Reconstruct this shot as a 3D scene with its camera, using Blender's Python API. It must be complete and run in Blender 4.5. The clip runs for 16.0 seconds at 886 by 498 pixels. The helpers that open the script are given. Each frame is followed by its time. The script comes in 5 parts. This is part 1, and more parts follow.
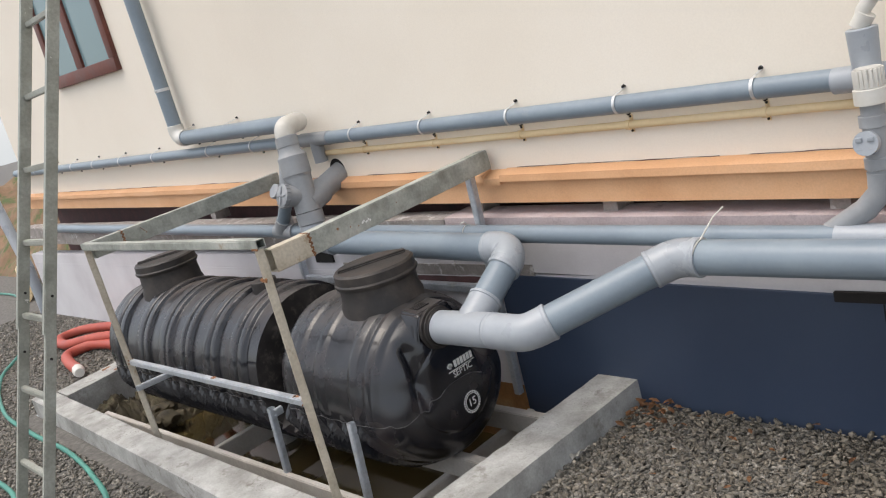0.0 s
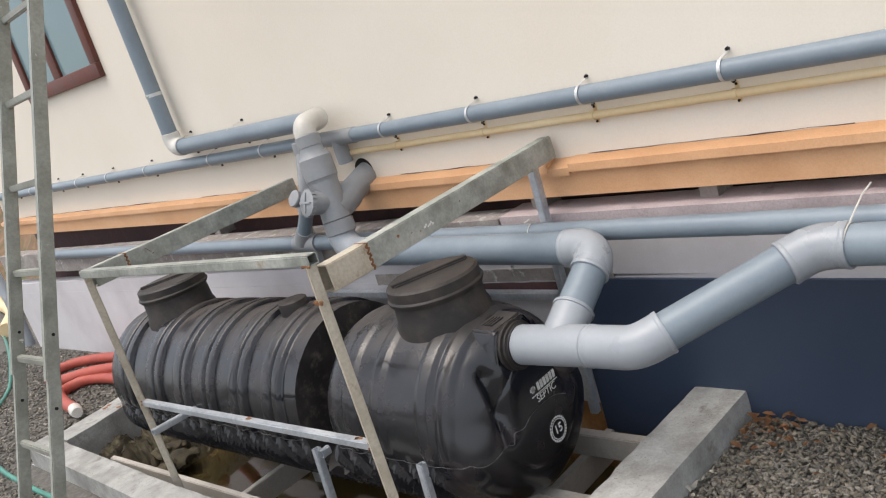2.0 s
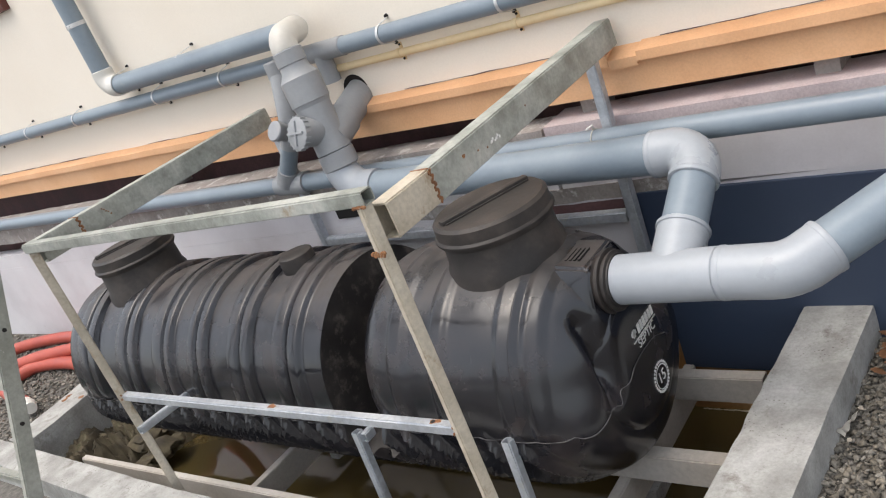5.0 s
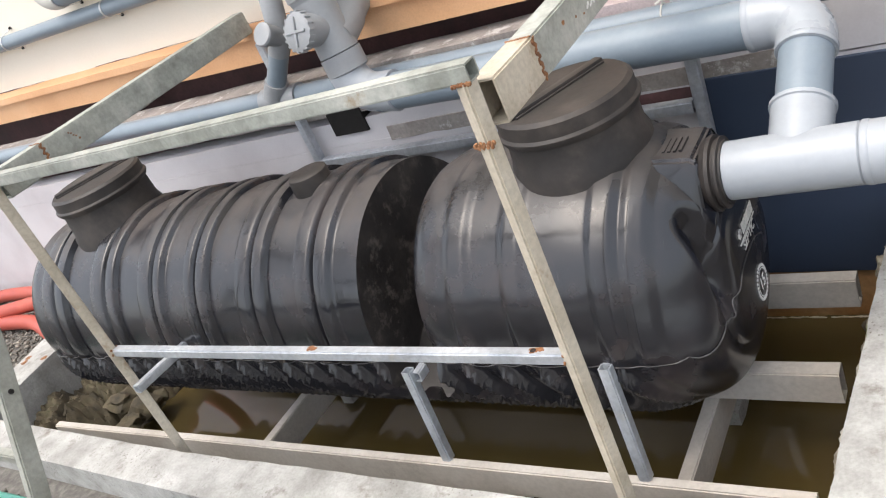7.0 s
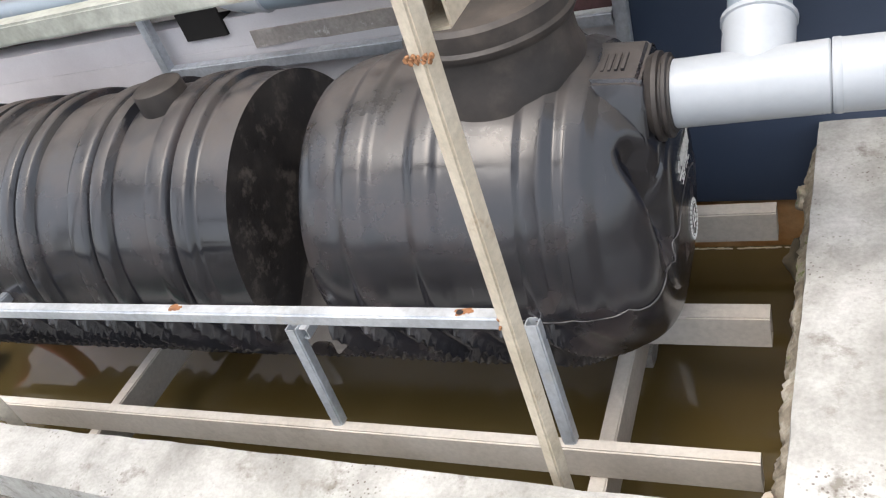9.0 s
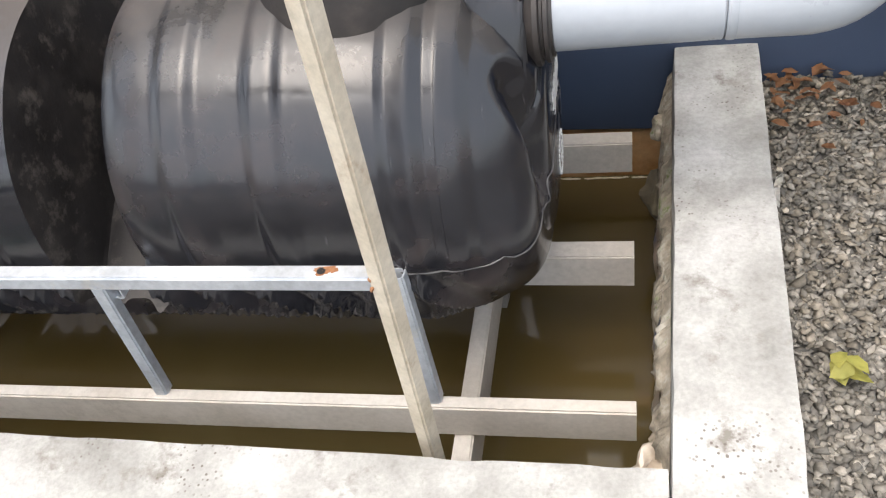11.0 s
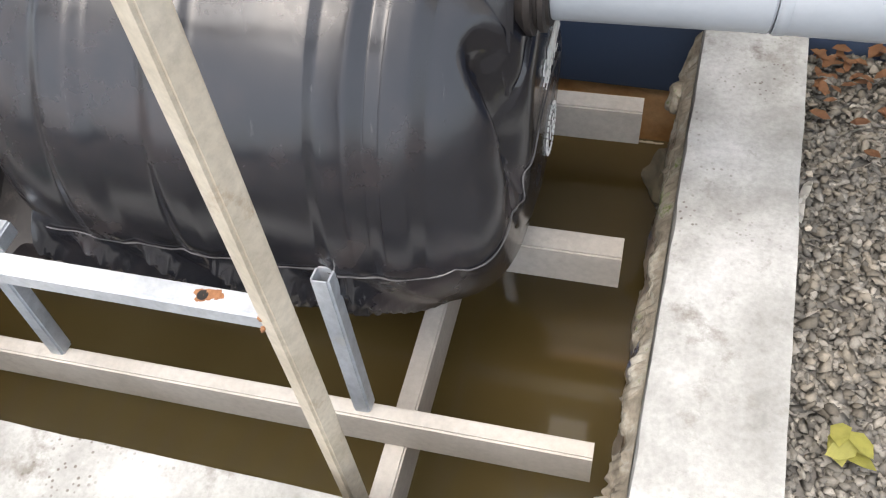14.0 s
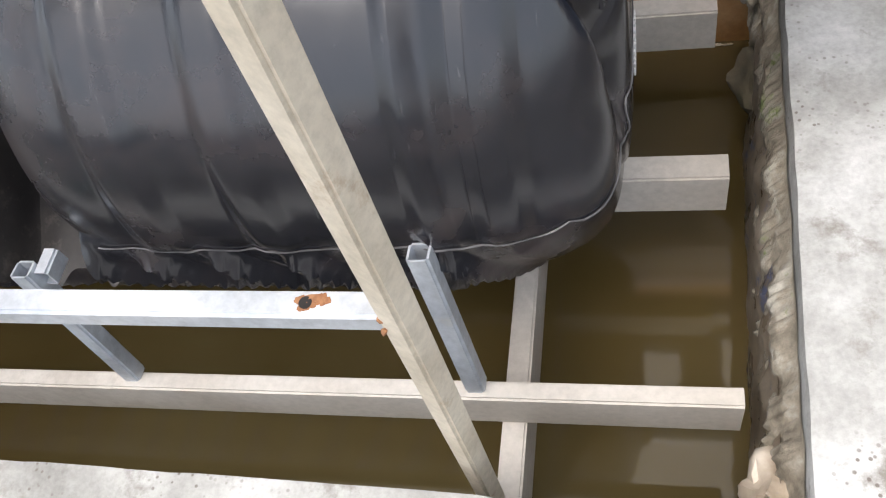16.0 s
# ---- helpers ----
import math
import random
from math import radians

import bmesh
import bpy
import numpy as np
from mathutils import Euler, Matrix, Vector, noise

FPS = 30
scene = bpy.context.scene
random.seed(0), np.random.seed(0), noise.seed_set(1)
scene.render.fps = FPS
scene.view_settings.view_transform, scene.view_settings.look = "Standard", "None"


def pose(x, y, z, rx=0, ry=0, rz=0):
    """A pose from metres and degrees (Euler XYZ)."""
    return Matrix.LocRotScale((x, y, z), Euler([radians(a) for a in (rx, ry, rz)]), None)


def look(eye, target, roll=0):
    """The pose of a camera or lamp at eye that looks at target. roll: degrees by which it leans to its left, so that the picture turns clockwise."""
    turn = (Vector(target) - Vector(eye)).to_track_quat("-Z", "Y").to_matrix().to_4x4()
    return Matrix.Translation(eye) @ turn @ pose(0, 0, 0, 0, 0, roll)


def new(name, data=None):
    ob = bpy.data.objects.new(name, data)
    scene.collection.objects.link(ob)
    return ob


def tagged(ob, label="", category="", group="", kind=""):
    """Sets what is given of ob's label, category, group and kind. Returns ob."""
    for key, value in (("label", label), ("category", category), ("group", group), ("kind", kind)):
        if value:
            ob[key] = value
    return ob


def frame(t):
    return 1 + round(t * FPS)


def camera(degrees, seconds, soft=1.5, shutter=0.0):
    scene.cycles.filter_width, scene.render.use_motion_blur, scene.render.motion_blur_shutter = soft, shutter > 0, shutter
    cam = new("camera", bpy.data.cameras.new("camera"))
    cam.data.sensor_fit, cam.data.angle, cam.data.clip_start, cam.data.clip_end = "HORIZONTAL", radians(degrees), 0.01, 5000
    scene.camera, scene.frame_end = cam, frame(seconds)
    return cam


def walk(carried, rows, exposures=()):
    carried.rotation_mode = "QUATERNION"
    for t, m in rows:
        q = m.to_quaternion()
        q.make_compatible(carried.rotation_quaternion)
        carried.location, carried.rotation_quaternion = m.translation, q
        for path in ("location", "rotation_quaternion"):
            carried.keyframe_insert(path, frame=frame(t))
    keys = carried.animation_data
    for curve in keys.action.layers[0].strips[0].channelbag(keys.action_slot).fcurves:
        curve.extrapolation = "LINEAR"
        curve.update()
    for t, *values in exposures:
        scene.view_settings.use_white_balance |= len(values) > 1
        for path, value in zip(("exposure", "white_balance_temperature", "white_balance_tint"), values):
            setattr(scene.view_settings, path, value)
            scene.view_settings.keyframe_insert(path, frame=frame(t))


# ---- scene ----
from mathutils.bvhtree import BVHTree

cam = camera(56.3, 16.0, soft=1.15)
PATH = [
    (0, (2.23, -1.222, 1.472), (0.77, 0.06, 0.999), -15.5),
    (0.5, (2.107, -1.174, 1.475), (0.649, 0.112, 1.006), -16.1),
    (1, (1.992, -1.129, 1.471), (0.531, 0.153, 1.0), -17.2),
    (1.5, (1.879, -1.118, 1.457), (0.426, 0.171, 0.978), -17.9),
    (2, (1.7, -1.133, 1.458), (0.28, 0.19, 0.977), -18.4),
    (2.5, (1.545, -1.16, 1.466), (0.173, 0.2, 0.946), -18.9),
    (3, (1.457, -1.139, 1.444), (0.122, 0.234, 0.869), -19.6),
    (3.2, (1.437, -1.116, 1.447), (0.099, 0.246, 0.852), -20.4),
    (5.3, (0.968, -0.967, 1.415), (-0.326, 0.392, 0.726), -23.6),
    (5.5, (0.903, -0.964, 1.414), (-0.384, 0.401, 0.719), -23.9),
    (6, (0.752, -0.968, 1.403), (-0.494, 0.416, 0.673), -24.5),
    (6.5, (0.678, -0.962, 1.382), (-0.521, 0.415, 0.565), -24.9),
    (7, (0.6, -0.943, 1.357), (-0.579, 0.414, 0.481), -25.5),
    (7.5, (0.502, -0.898, 1.341), (-0.646, 0.463, 0.43), -26.3),
    (8, (0.438, -0.862, 1.335), (-0.649, 0.518, 0.379), -25.7),
    (8.5, (0.402, -0.814, 1.319), (-0.601, 0.563, 0.27), -24.1),
    (9, (0.35, -0.747, 1.288), (-0.526, 0.621, 0.121), -21.8),
    (9.5, (0.288, -0.668, 1.259), (-0.424, 0.716, 0.004), -19.7),
    (10, (0.245, -0.624, 1.24), (-0.301, 0.766, -0.09), -17.7),
    (10.2, (0.234, -0.622, 1.228), (-0.272, 0.762, -0.124), -16.9),
    (12.3, (0.17, -0.542, 1.198), (-0.311, 0.704, -0.29), -10.3),
    (12.5, (0.169, -0.535, 1.195), (-0.323, 0.693, -0.305), -10.2),
    (13, (0.18, -0.435, 1.141), (-0.327, 0.751, -0.387), -10.9),
    (13.5, (0.216, -0.35, 1.128), (-0.297, 0.797, -0.428), -10.7),
    (14, (0.216, -0.298, 1.123), (-0.22, 0.826, -0.472), -9.0),
    (14.5, (0.149, -0.26, 1.099), (-0.246, 0.847, -0.52), -12.6),
    (15, (0.106, -0.233, 1.059), (-0.313, 0.845, -0.573), -16.0),
    (15.5, (0.092, -0.223, 1.038), (-0.368, 0.816, -0.608), -19.7),
    (16, (0.094, -0.227, 1.033), (-0.397, 0.785, -0.62), -22.2),
]
walk(cam, [(t, look(eye, target, roll)) for t, eye, target, roll in PATH],
     [(0, 0.90, 6500, 10), (3, 0.94, 6500, 10), (5.5, 1.17, 6500, 10), (7, 1.45, 6500, 10), (9, 1.62, 6500, 10), (12.5, 1.73, 6500, 10),
      (14.5, 1.72, 6420, 10), (15.5, 1.67, 6400, 10), (16, 1.59, 6320, 10)])

# ---- world and light ----
world = bpy.data.worlds.new("world")
scene.world = world
world.use_nodes = True
wn = world.node_tree.nodes
sky = wn.new("ShaderNodeTexSky")
sky.sky_type = "NISHITA"
sky.sun_disc = False
sky.sun_elevation = radians(72)
sky.sun_rotation = radians(214)
sky.dust_density = 6.0
sky.air_density = 1.0
sky.ozone_density = 0.6
wn["Background"].inputs["Strength"].default_value = 0.13
cloud = wn.new("ShaderNodeMix")
cloud.data_type = "RGBA"
cloud.inputs[0].default_value = 0.5
cloud.inputs[7].default_value = (5.9, 6.1, 6.25, 1)
world.node_tree.links.new(sky.outputs[0], cloud.inputs[6])
world.node_tree.links.new(cloud.outputs[2], wn["Background"].inputs["Color"])
sun = new("sun", bpy.data.lights.new("sun", "SUN"))
sun.data.energy = 0.6
sun.data.angle = radians(45)
sun.data.color = (1.0, 0.975, 0.94)
sun.matrix_world = look((-1.0, -1.5, 5.4), (0, 0, 0))


# ---- materials ----
def ramp_of(nt, fac, stops):
    n = nt.nodes.new("ShaderNodeValToRGB")
    el = n.color_ramp.elements
    while len(el) < len(stops):
        el.new(0.5)
    for e, (p, c) in zip(el, stops):
        e.position = p
        e.color = (*c, 1) if len(c) == 3 else c
    nt.links.new(fac, n.inputs[0])
    return n.outputs[0]


def noise_of(nt, vec, scale, detail=5.0, rough=0.6, stretch=None):
    if stretch:
        mp = nt.nodes.new("ShaderNodeMapping")
        mp.inputs["Scale"].default_value = stretch
        nt.links.new(vec, mp.inputs[0])
        vec = mp.outputs[0]
    n = nt.nodes.new("ShaderNodeTexNoise")
    n.inputs["Scale"].default_value = scale
    n.inputs["Detail"].default_value = detail
    n.inputs["Roughness"].default_value = rough
    nt.links.new(vec, n.inputs["Vector"])
    return n.outputs["Fac"]


def mix_of(nt, fac, a, b, mode="MIX"):
    n = nt.nodes.new("ShaderNodeMix")
    n.data_type = "RGBA"
    n.blend_type = mode
    for sock, v in ((n.inputs[0], fac), (n.inputs[6], a), (n.inputs[7], b)):
        if isinstance(v, (int, float)):
            sock.default_value = v
        elif isinstance(v, tuple):
            sock.default_value = (*v, 1)
        else:
            nt.links.new(v, sock)
    return n.outputs[2]


def surface(name, base, dark, light, rough=0.6, metal=0.0, grain=60.0, patch=4.0, bump=0.15, stain=None, stain_at=(0.55, 0.7),
            stain_scale=3.0, spread=0.25, dust=None, dust_amt=0.6, stretch=None, island=0.0, coat=0.0, spec=0.5, gmix=0.55, dust_from=(0.15, 0.95), scratch=False, pits=0.0):
    """Base colour with fine grain and broad patches, optional stains and dust lying on upward faces."""
    m = bpy.data.materials.new(name)
    m.use_nodes = True
    nt = m.node_tree
    bsdf = nt.nodes["Principled BSDF"]
    pos = nt.nodes.new("ShaderNodeNewGeometry")
    vec = pos.outputs["Position"]
    g = noise_of(nt, vec, grain, 4, 0.65, stretch)
    p = noise_of(nt, vec, patch, 6, 0.6, stretch)
    col = ramp_of(nt, p, [(0.5 - spread, dark), (0.5, base), (0.5 + spread, light)])
    gcol = ramp_of(nt, g, [(0.3, (0.72, 0.72, 0.72)), (0.62, (1.12, 1.12, 1.12))])
    col = mix_of(nt, gmix, col, gcol, "MULTIPLY")
    if stain:
        s = noise_of(nt, vec, stain_scale, 7, 0.7)
        f = ramp_of(nt, s, [(stain_at[0], (0, 0, 0)), (stain_at[1], (1, 1, 1))])
        col = mix_of(nt, f, col, stain)
    if scratch:
        sc = noise_of(nt, vec, 26.0, 8, 0.75, (3.0, 1.0, 0.5))
        f2 = ramp_of(nt, sc, [(0.635, (0, 0, 0)), (0.70, (0.5, 0.5, 0.5))])
        col = mix_of(nt, f2, col, (0.11, 0.105, 0.105))
    if pits:
        vo = nt.nodes.new("ShaderNodeTexVoronoi")
        vo.inputs["Scale"].default_value = 95.0
        nt.links.new(vec, vo.inputs["Vector"])
        dots = ramp_of(nt, vo.outputs["Distance"], [(0.16, (1, 1, 1)), (0.26, (0, 0, 0))])
        zone = ramp_of(nt, noise_of(nt, vec, 5.5, 5, 0.6), [(0.52, (0, 0, 0)), (0.66, (1, 1, 1))])
        f3 = mix_of(nt, 1.0, dots, zone, "MULTIPLY")
        f3 = mix_of(nt, 1.0, f3, (pits,) * 3, "MULTIPLY")
        col = mix_of(nt, f3, col, (0.13, 0.11, 0.095))
    if island:
        v = ramp_of(nt, pos.outputs["Random Per Island"], [(0.0, (1 - island,) * 3), (0.6, (1.0, 1.0, 0.98)), (1.0, (1 + island * 1.4,) * 3)])
        col = mix_of(nt, 1.0, col, v, "MULTIPLY")
    rgh = rough
    if dust:
        sep = nt.nodes.new("ShaderNodeSeparateXYZ")
        nt.links.new(pos.outputs["Normal"], sep.inputs[0])
        up = ramp_of(nt, sep.outputs[2], [(dust_from[0], (0, 0, 0)), (dust_from[1], (1, 1, 1))])
        pn = noise_of(nt, vec, 8.0, 8, 0.7)
        f = ramp_of(nt, pn, [(0.40, (0.12,) * 3), (0.58, (1, 1, 1))])
        f = mix_of(nt, 1.0, up, f, "MULTIPLY")
        f = mix_of(nt, 1.0, f, (dust_amt,) * 3, "MULTIPLY")
        col = mix_of(nt, f, col, dust)
    r = ramp_of(nt, p, [(0.3, (max(rgh - 0.1, 0.05),) * 3), (0.7, (min(rgh + 0.12, 1.0),) * 3)])
    if dust:
        r = mix_of(nt, f, r, (0.85, 0.85, 0.85))
    nt.links.new(col, bsdf.inputs["Base Color"])
    nt.links.new(r, bsdf.inputs["Roughness"])
    bsdf.inputs["Metallic"].default_value = metal
    bsdf.inputs["Coat Weight"].default_value = coat
    bsdf.inputs["Specular IOR Level"].default_value = spec
    if bump:
        b = nt.nodes.new("ShaderNodeBump")
        b.inputs["Strength"].default_value = bump
        b.inputs["Distance"].default_value = 0.004
        h = mix_of(nt, 0.5, g, p)
        if scratch:
            h = mix_of(nt, 0.75, h, noise_of(nt, vec, 14.0, 3, 0.5, (1.0, 0.6, 0.6)))
        nt.links.new(h, b.inputs["Height"])
        nt.links.new(b.outputs[0], bsdf.inputs["Normal"])
    return m


CREAM = surface("cream_paint", (0.83, 0.755, 0.645), (0.80, 0.72, 0.61), (0.86, 0.79, 0.69), 0.75, grain=160, patch=1.1, bump=0.05, gmix=0.10)
ORANGE = surface("orange_paint", (0.69, 0.39, 0.205), (0.61, 0.325, 0.16), (0.74, 0.455, 0.265), 0.7, gmix=0.25, grain=150, patch=3, bump=0.15,
                 stain=(0.36, 0.20, 0.11), stain_at=(0.66, 0.78), stain_scale=9)
WHITEWASH = surface("white_plinth_paint", (0.60, 0.58, 0.595), (0.50, 0.475, 0.49), (0.66, 0.645, 0.655), 0.8, gmix=0.12, grain=150, patch=2.4, bump=0.12,
                    stain=(0.38, 0.33, 0.32), stain_at=(0.68, 0.85), stain_scale=5)
# stained pinkish paint, base colour lowered to carry the shade below the ledge
SHADEDPINK = surface("shaded_pinkish_plinth_paint", (0.50, 0.42, 0.42), (0.38, 0.31, 0.31), (0.58, 0.52, 0.52), 0.8, grain=150, patch=3.5, bump=0.2,
                   stain=(0.22, 0.18, 0.17), stain_at=(0.6, 0.75), stain_scale=8)
BLUE = surface("dark_blue_paint", (0.034, 0.050, 0.086), (0.027, 0.040, 0.072), (0.043, 0.062, 0.102), 0.5, gmix=0.12, grain=200, patch=2.0, bump=0.05)
CEMENT = surface("rough_cement", (0.30, 0.27, 0.25), (0.20, 0.175, 0.16), (0.42, 0.39, 0.36), 0.9, grain=90, patch=9, bump=0.5,
                 stain=(0.55, 0.52, 0.50), stain_at=(0.56, 0.64), stain_scale=14)
CONCRETE = surface("kerb_concrete", (0.34, 0.337, 0.318), (0.225, 0.22, 0.205), (0.46, 0.457, 0.44), 0.9, grain=120, patch=7, bump=0.4, gmix=0.5, spread=0.18,
                   stain=(0.185, 0.172, 0.15), stain_at=(0.56, 0.68), stain_scale=10, pits=0.9)
WETWALL = surface("wet_brown_footing", (0.36, 0.18, 0.065), (0.20, 0.095, 0.035), (0.50, 0.33, 0.17), 0.45, grain=60, patch=6, bump=0.4)
MUD = surface("mud_and_rubble", (0.075, 0.061, 0.037), (0.028, 0.023, 0.014), (0.135, 0.112, 0.070), 0.85, grain=45, patch=12, bump=1.0, spread=0.18,
              stain=(0.045, 0.048, 0.022), stain_at=(0.55, 0.7), stain_scale=12)
SLURRY = surface("crumbling_mortar", (0.22, 0.19, 0.145), (0.10, 0.085, 0.06), (0.36, 0.32, 0.26), 0.9, grain=70, patch=14, bump=0.8,
                 stain=(0.10, 0.13, 0.05), stain_at=(0.56, 0.66), stain_scale=16)
GROUND = surface("gravel_bed", (0.12, 0.112, 0.10), (0.055, 0.05, 0.045), (0.20, 0.188, 0.168), 0.95, grain=55, patch=30, bump=1.0)
STONE = surface("crushed_stone", (0.182, 0.167, 0.143), (0.11, 0.100, 0.085), (0.258, 0.240, 0.208), 0.9, grain=240, patch=40, bump=0.3, island=0.45)
STONE_BROWN = surface("brown_crushed_stone", (0.165, 0.145, 0.115), (0.11, 0.095, 0.074), (0.22, 0.195, 0.16), 0.9, grain=240, patch=40, bump=0.3, island=0.38)
PVC = surface("grey_pvc_pipe", (0.205, 0.25, 0.29), (0.175, 0.215, 0.255), (0.24, 0.29, 0.33), 0.38, gmix=0.12, grain=90, patch=5, bump=0.03,
              stain=(0.30, 0.31, 0.31), stain_at=(0.62, 0.85), stain_scale=9)
FITTING = surface("light_grey_pvc_fitting", (0.33, 0.355, 0.385), (0.295, 0.32, 0.345), (0.365, 0.39, 0.42), 0.32, gmix=0.12, grain=80, patch=6, bump=0.02)
MIDGREY = surface("mid_grey_pvc_fitting", (0.285, 0.295, 0.305), (0.24, 0.25, 0.26), (0.33, 0.34, 0.35), 0.42, gmix=0.12, grain=80, patch=6, bump=0.03)
WHITEPVC = surface("white_pvc", (0.60, 0.58, 0.53), (0.50, 0.47, 0.42), (0.66, 0.65, 0.61), 0.4, gmix=0.12, grain=80, patch=6, bump=0.03)
CONDUIT = surface("cream_conduit", (0.76, 0.58, 0.33), (0.70, 0.52, 0.28), (0.80, 0.64, 0.40), 0.5, gmix=0.12, grain=80, patch=4, bump=0.03)
TANK = surface("black_tank_plastic", (0.0115, 0.012, 0.0155), (0.0075, 0.0075, 0.010), (0.019, 0.0185, 0.0225), 0.22, grain=30, patch=6, bump=0.48, spec=0.65, gmix=0.35,
               stain=(0.030, 0.0225, 0.023), stain_at=(0.50, 0.70), stain_scale=6, dust=(0.066, 0.056, 0.051), dust_amt=0.85, dust_from=(0.70, 0.99), scratch=True)
SLOT = surface("smudged_black_plastic", (0.022, 0.0195, 0.019), (0.011, 0.010, 0.010), (0.045, 0.039, 0.035), 0.45, grain=40, patch=9, bump=0.4, spread=0.2,
               stain=(0.085, 0.073, 0.064), stain_at=(0.53, 0.64), stain_scale=14)
SEAM = surface("scuffed_mould_line", (0.06, 0.057, 0.058), (0.016, 0.016, 0.018), (0.15, 0.145, 0.145), 0.45, grain=60, patch=18, bump=0.1, spread=0.2)
NECK = surface("dusty_black_plastic", (0.027, 0.0225, 0.0205), (0.012, 0.0105, 0.0105), (0.062, 0.051, 0.044), 0.55, grain=60, patch=7, bump=0.35, spread=0.18)
STEEL = surface("galvanised_steel", (0.54, 0.57, 0.61), (0.38, 0.41, 0.45), (0.66, 0.68, 0.70), 0.42, metal=0.6, grain=70, patch=8, bump=0.08,
                stain=(0.58, 0.55, 0.48), stain_at=(0.6, 0.75), stain_scale=7)
DUSTYSTEEL = surface("dusty_weathered_steel", (0.50, 0.445, 0.355), (0.38, 0.33, 0.25), (0.60, 0.55, 0.46), 0.6, metal=0.1, grain=90, patch=7, bump=0.15,
                     stain=(0.27, 0.175, 0.095), stain_at=(0.57, 0.72), stain_scale=11)
GREENSTEEL = surface("greenish_primed_steel", (0.34, 0.355, 0.32), (0.22, 0.23, 0.20), (0.47, 0.475, 0.435), 0.55, metal=0.15, grain=90, patch=9, bump=0.2, spread=0.17,
                     stain=(0.30, 0.24, 0.16), stain_at=(0.64, 0.76), stain_scale=9)
BEAMSTEEL = surface("silty_channel_steel", (0.468, 0.435, 0.388), (0.37, 0.332, 0.285), (0.565, 0.54, 0.50), 0.65, metal=0.05, grain=80, patch=3.5, bump=0.1, gmix=0.35,
                    stain=(0.53, 0.50, 0.45), stain_at=(0.55, 0.7), stain_scale=5)
RUST = surface("rust", (0.24, 0.105, 0.045), (0.11, 0.05, 0.025), (0.36, 0.20, 0.10), 0.9, grain=120, patch=30, bump=0.6)
DARK = surface("dark_hollow", (0.012, 0.010, 0.009), (0.008, 0.007, 0.006), (0.02, 0.016, 0.014), 0.9, bump=0)
DARKMAROON = surface("shadowy_maroon_paint", (0.09, 0.045, 0.045), (0.05, 0.03, 0.03), (0.14, 0.07, 0.07), 0.8, grain=80, patch=8)
REDHOSE = surface("red_corrugated_hose", (0.40, 0.075, 0.05), (0.32, 0.055, 0.04), (0.47, 0.11, 0.075), 0.5, gmix=0.12, grain=60, patch=8, bump=0.05)
GREENHOSE = surface("green_garden_hose", (0.05, 0.22, 0.17), (0.035, 0.17, 0.13), (0.08, 0.28, 0.22), 0.45, gmix=0.12, grain=60, patch=8, bump=0.03)
BROWNWOOD = surface("red_brown_painted_wood", (0.13, 0.035, 0.022), (0.09, 0.025, 0.017), (0.17, 0.05, 0.032), 0.45, grain=60, patch=6, bump=0.1)
WHITEMARK = surface("white_print", (0.72, 0.72, 0.70), (0.6, 0.6, 0.58), (0.8, 0.8, 0.78), 0.6, grain=200, patch=40, bump=0)
CLIP = surface("bright_metal_clip", (0.66, 0.66, 0.66), (0.55, 0.55, 0.55), (0.75, 0.75, 0.75), 0.35, metal=0.6, bump=0)
SOIL = surface("red_soil_bank", (0.20, 0.12, 0.07), (0.11, 0.08, 0.04), (0.28, 0.19, 0.12), 0.95, grain=20, patch=4, bump=1.0,
               stain=(0.07, 0.10, 0.03), stain_at=(0.5, 0.62), stain_scale=5)
LEAF = surface("dry_leaf", (0.26, 0.13, 0.06), (0.18, 0.08, 0.04), (0.34, 0.2, 0.1), 0.7, bump=0.1)
LADDER = surface("splashed_grey_aluminium", (0.31, 0.315, 0.275), (0.20, 0.205, 0.175), (0.40, 0.405, 0.365), 0.5, metal=0.25, grain=80, patch=9, bump=0.1,
                 stain=(0.62, 0.60, 0.56), stain_at=(0.66, 0.70), stain_scale=22)
YELLOWLEAF = surface("yellow_leaf", (0.42, 0.40, 0.10), (0.30, 0.30, 0.07), (0.52, 0.48, 0.16), 0.6, bump=0.1)
MOSSY = surface("mossy_crumbling_mortar", (0.30, 0.26, 0.20), (0.12, 0.10, 0.072), (0.52, 0.49, 0.42), 0.95, grain=110, patch=22, bump=1.0, spread=0.2,
                stain=(0.16, 0.19, 0.06), stain_at=(0.56, 0.63), stain_scale=11)
POLY = surface("crumpled_plastic_sheet", (0.43, 0.36, 0.28), (0.24, 0.19, 0.14), (0.60, 0.54, 0.46), 0.32, grain=50, patch=11, spread=0.18, bump=0.35, gmix=0.3,
               stain=(0.17, 0.19, 0.30), stain_at=(0.585, 0.64), stain_scale=13)
SHEET = surface("dirty_plastic_sheet", (0.45, 0.39, 0.31), (0.32, 0.27, 0.20), (0.56, 0.51, 0.43), 0.5, grain=40, patch=12, bump=0.4)

glass = bpy.data.materials.new("window_glass")
glass.use_nodes = True
gb = glass.node_tree.nodes["Principled BSDF"]
gb.inputs["Base Color"].default_value = (0.16, 0.25, 0.27, 1)
gb.inputs["Roughness"].default_value = 0.08
gb.inputs["Metallic"].default_value = 0.0

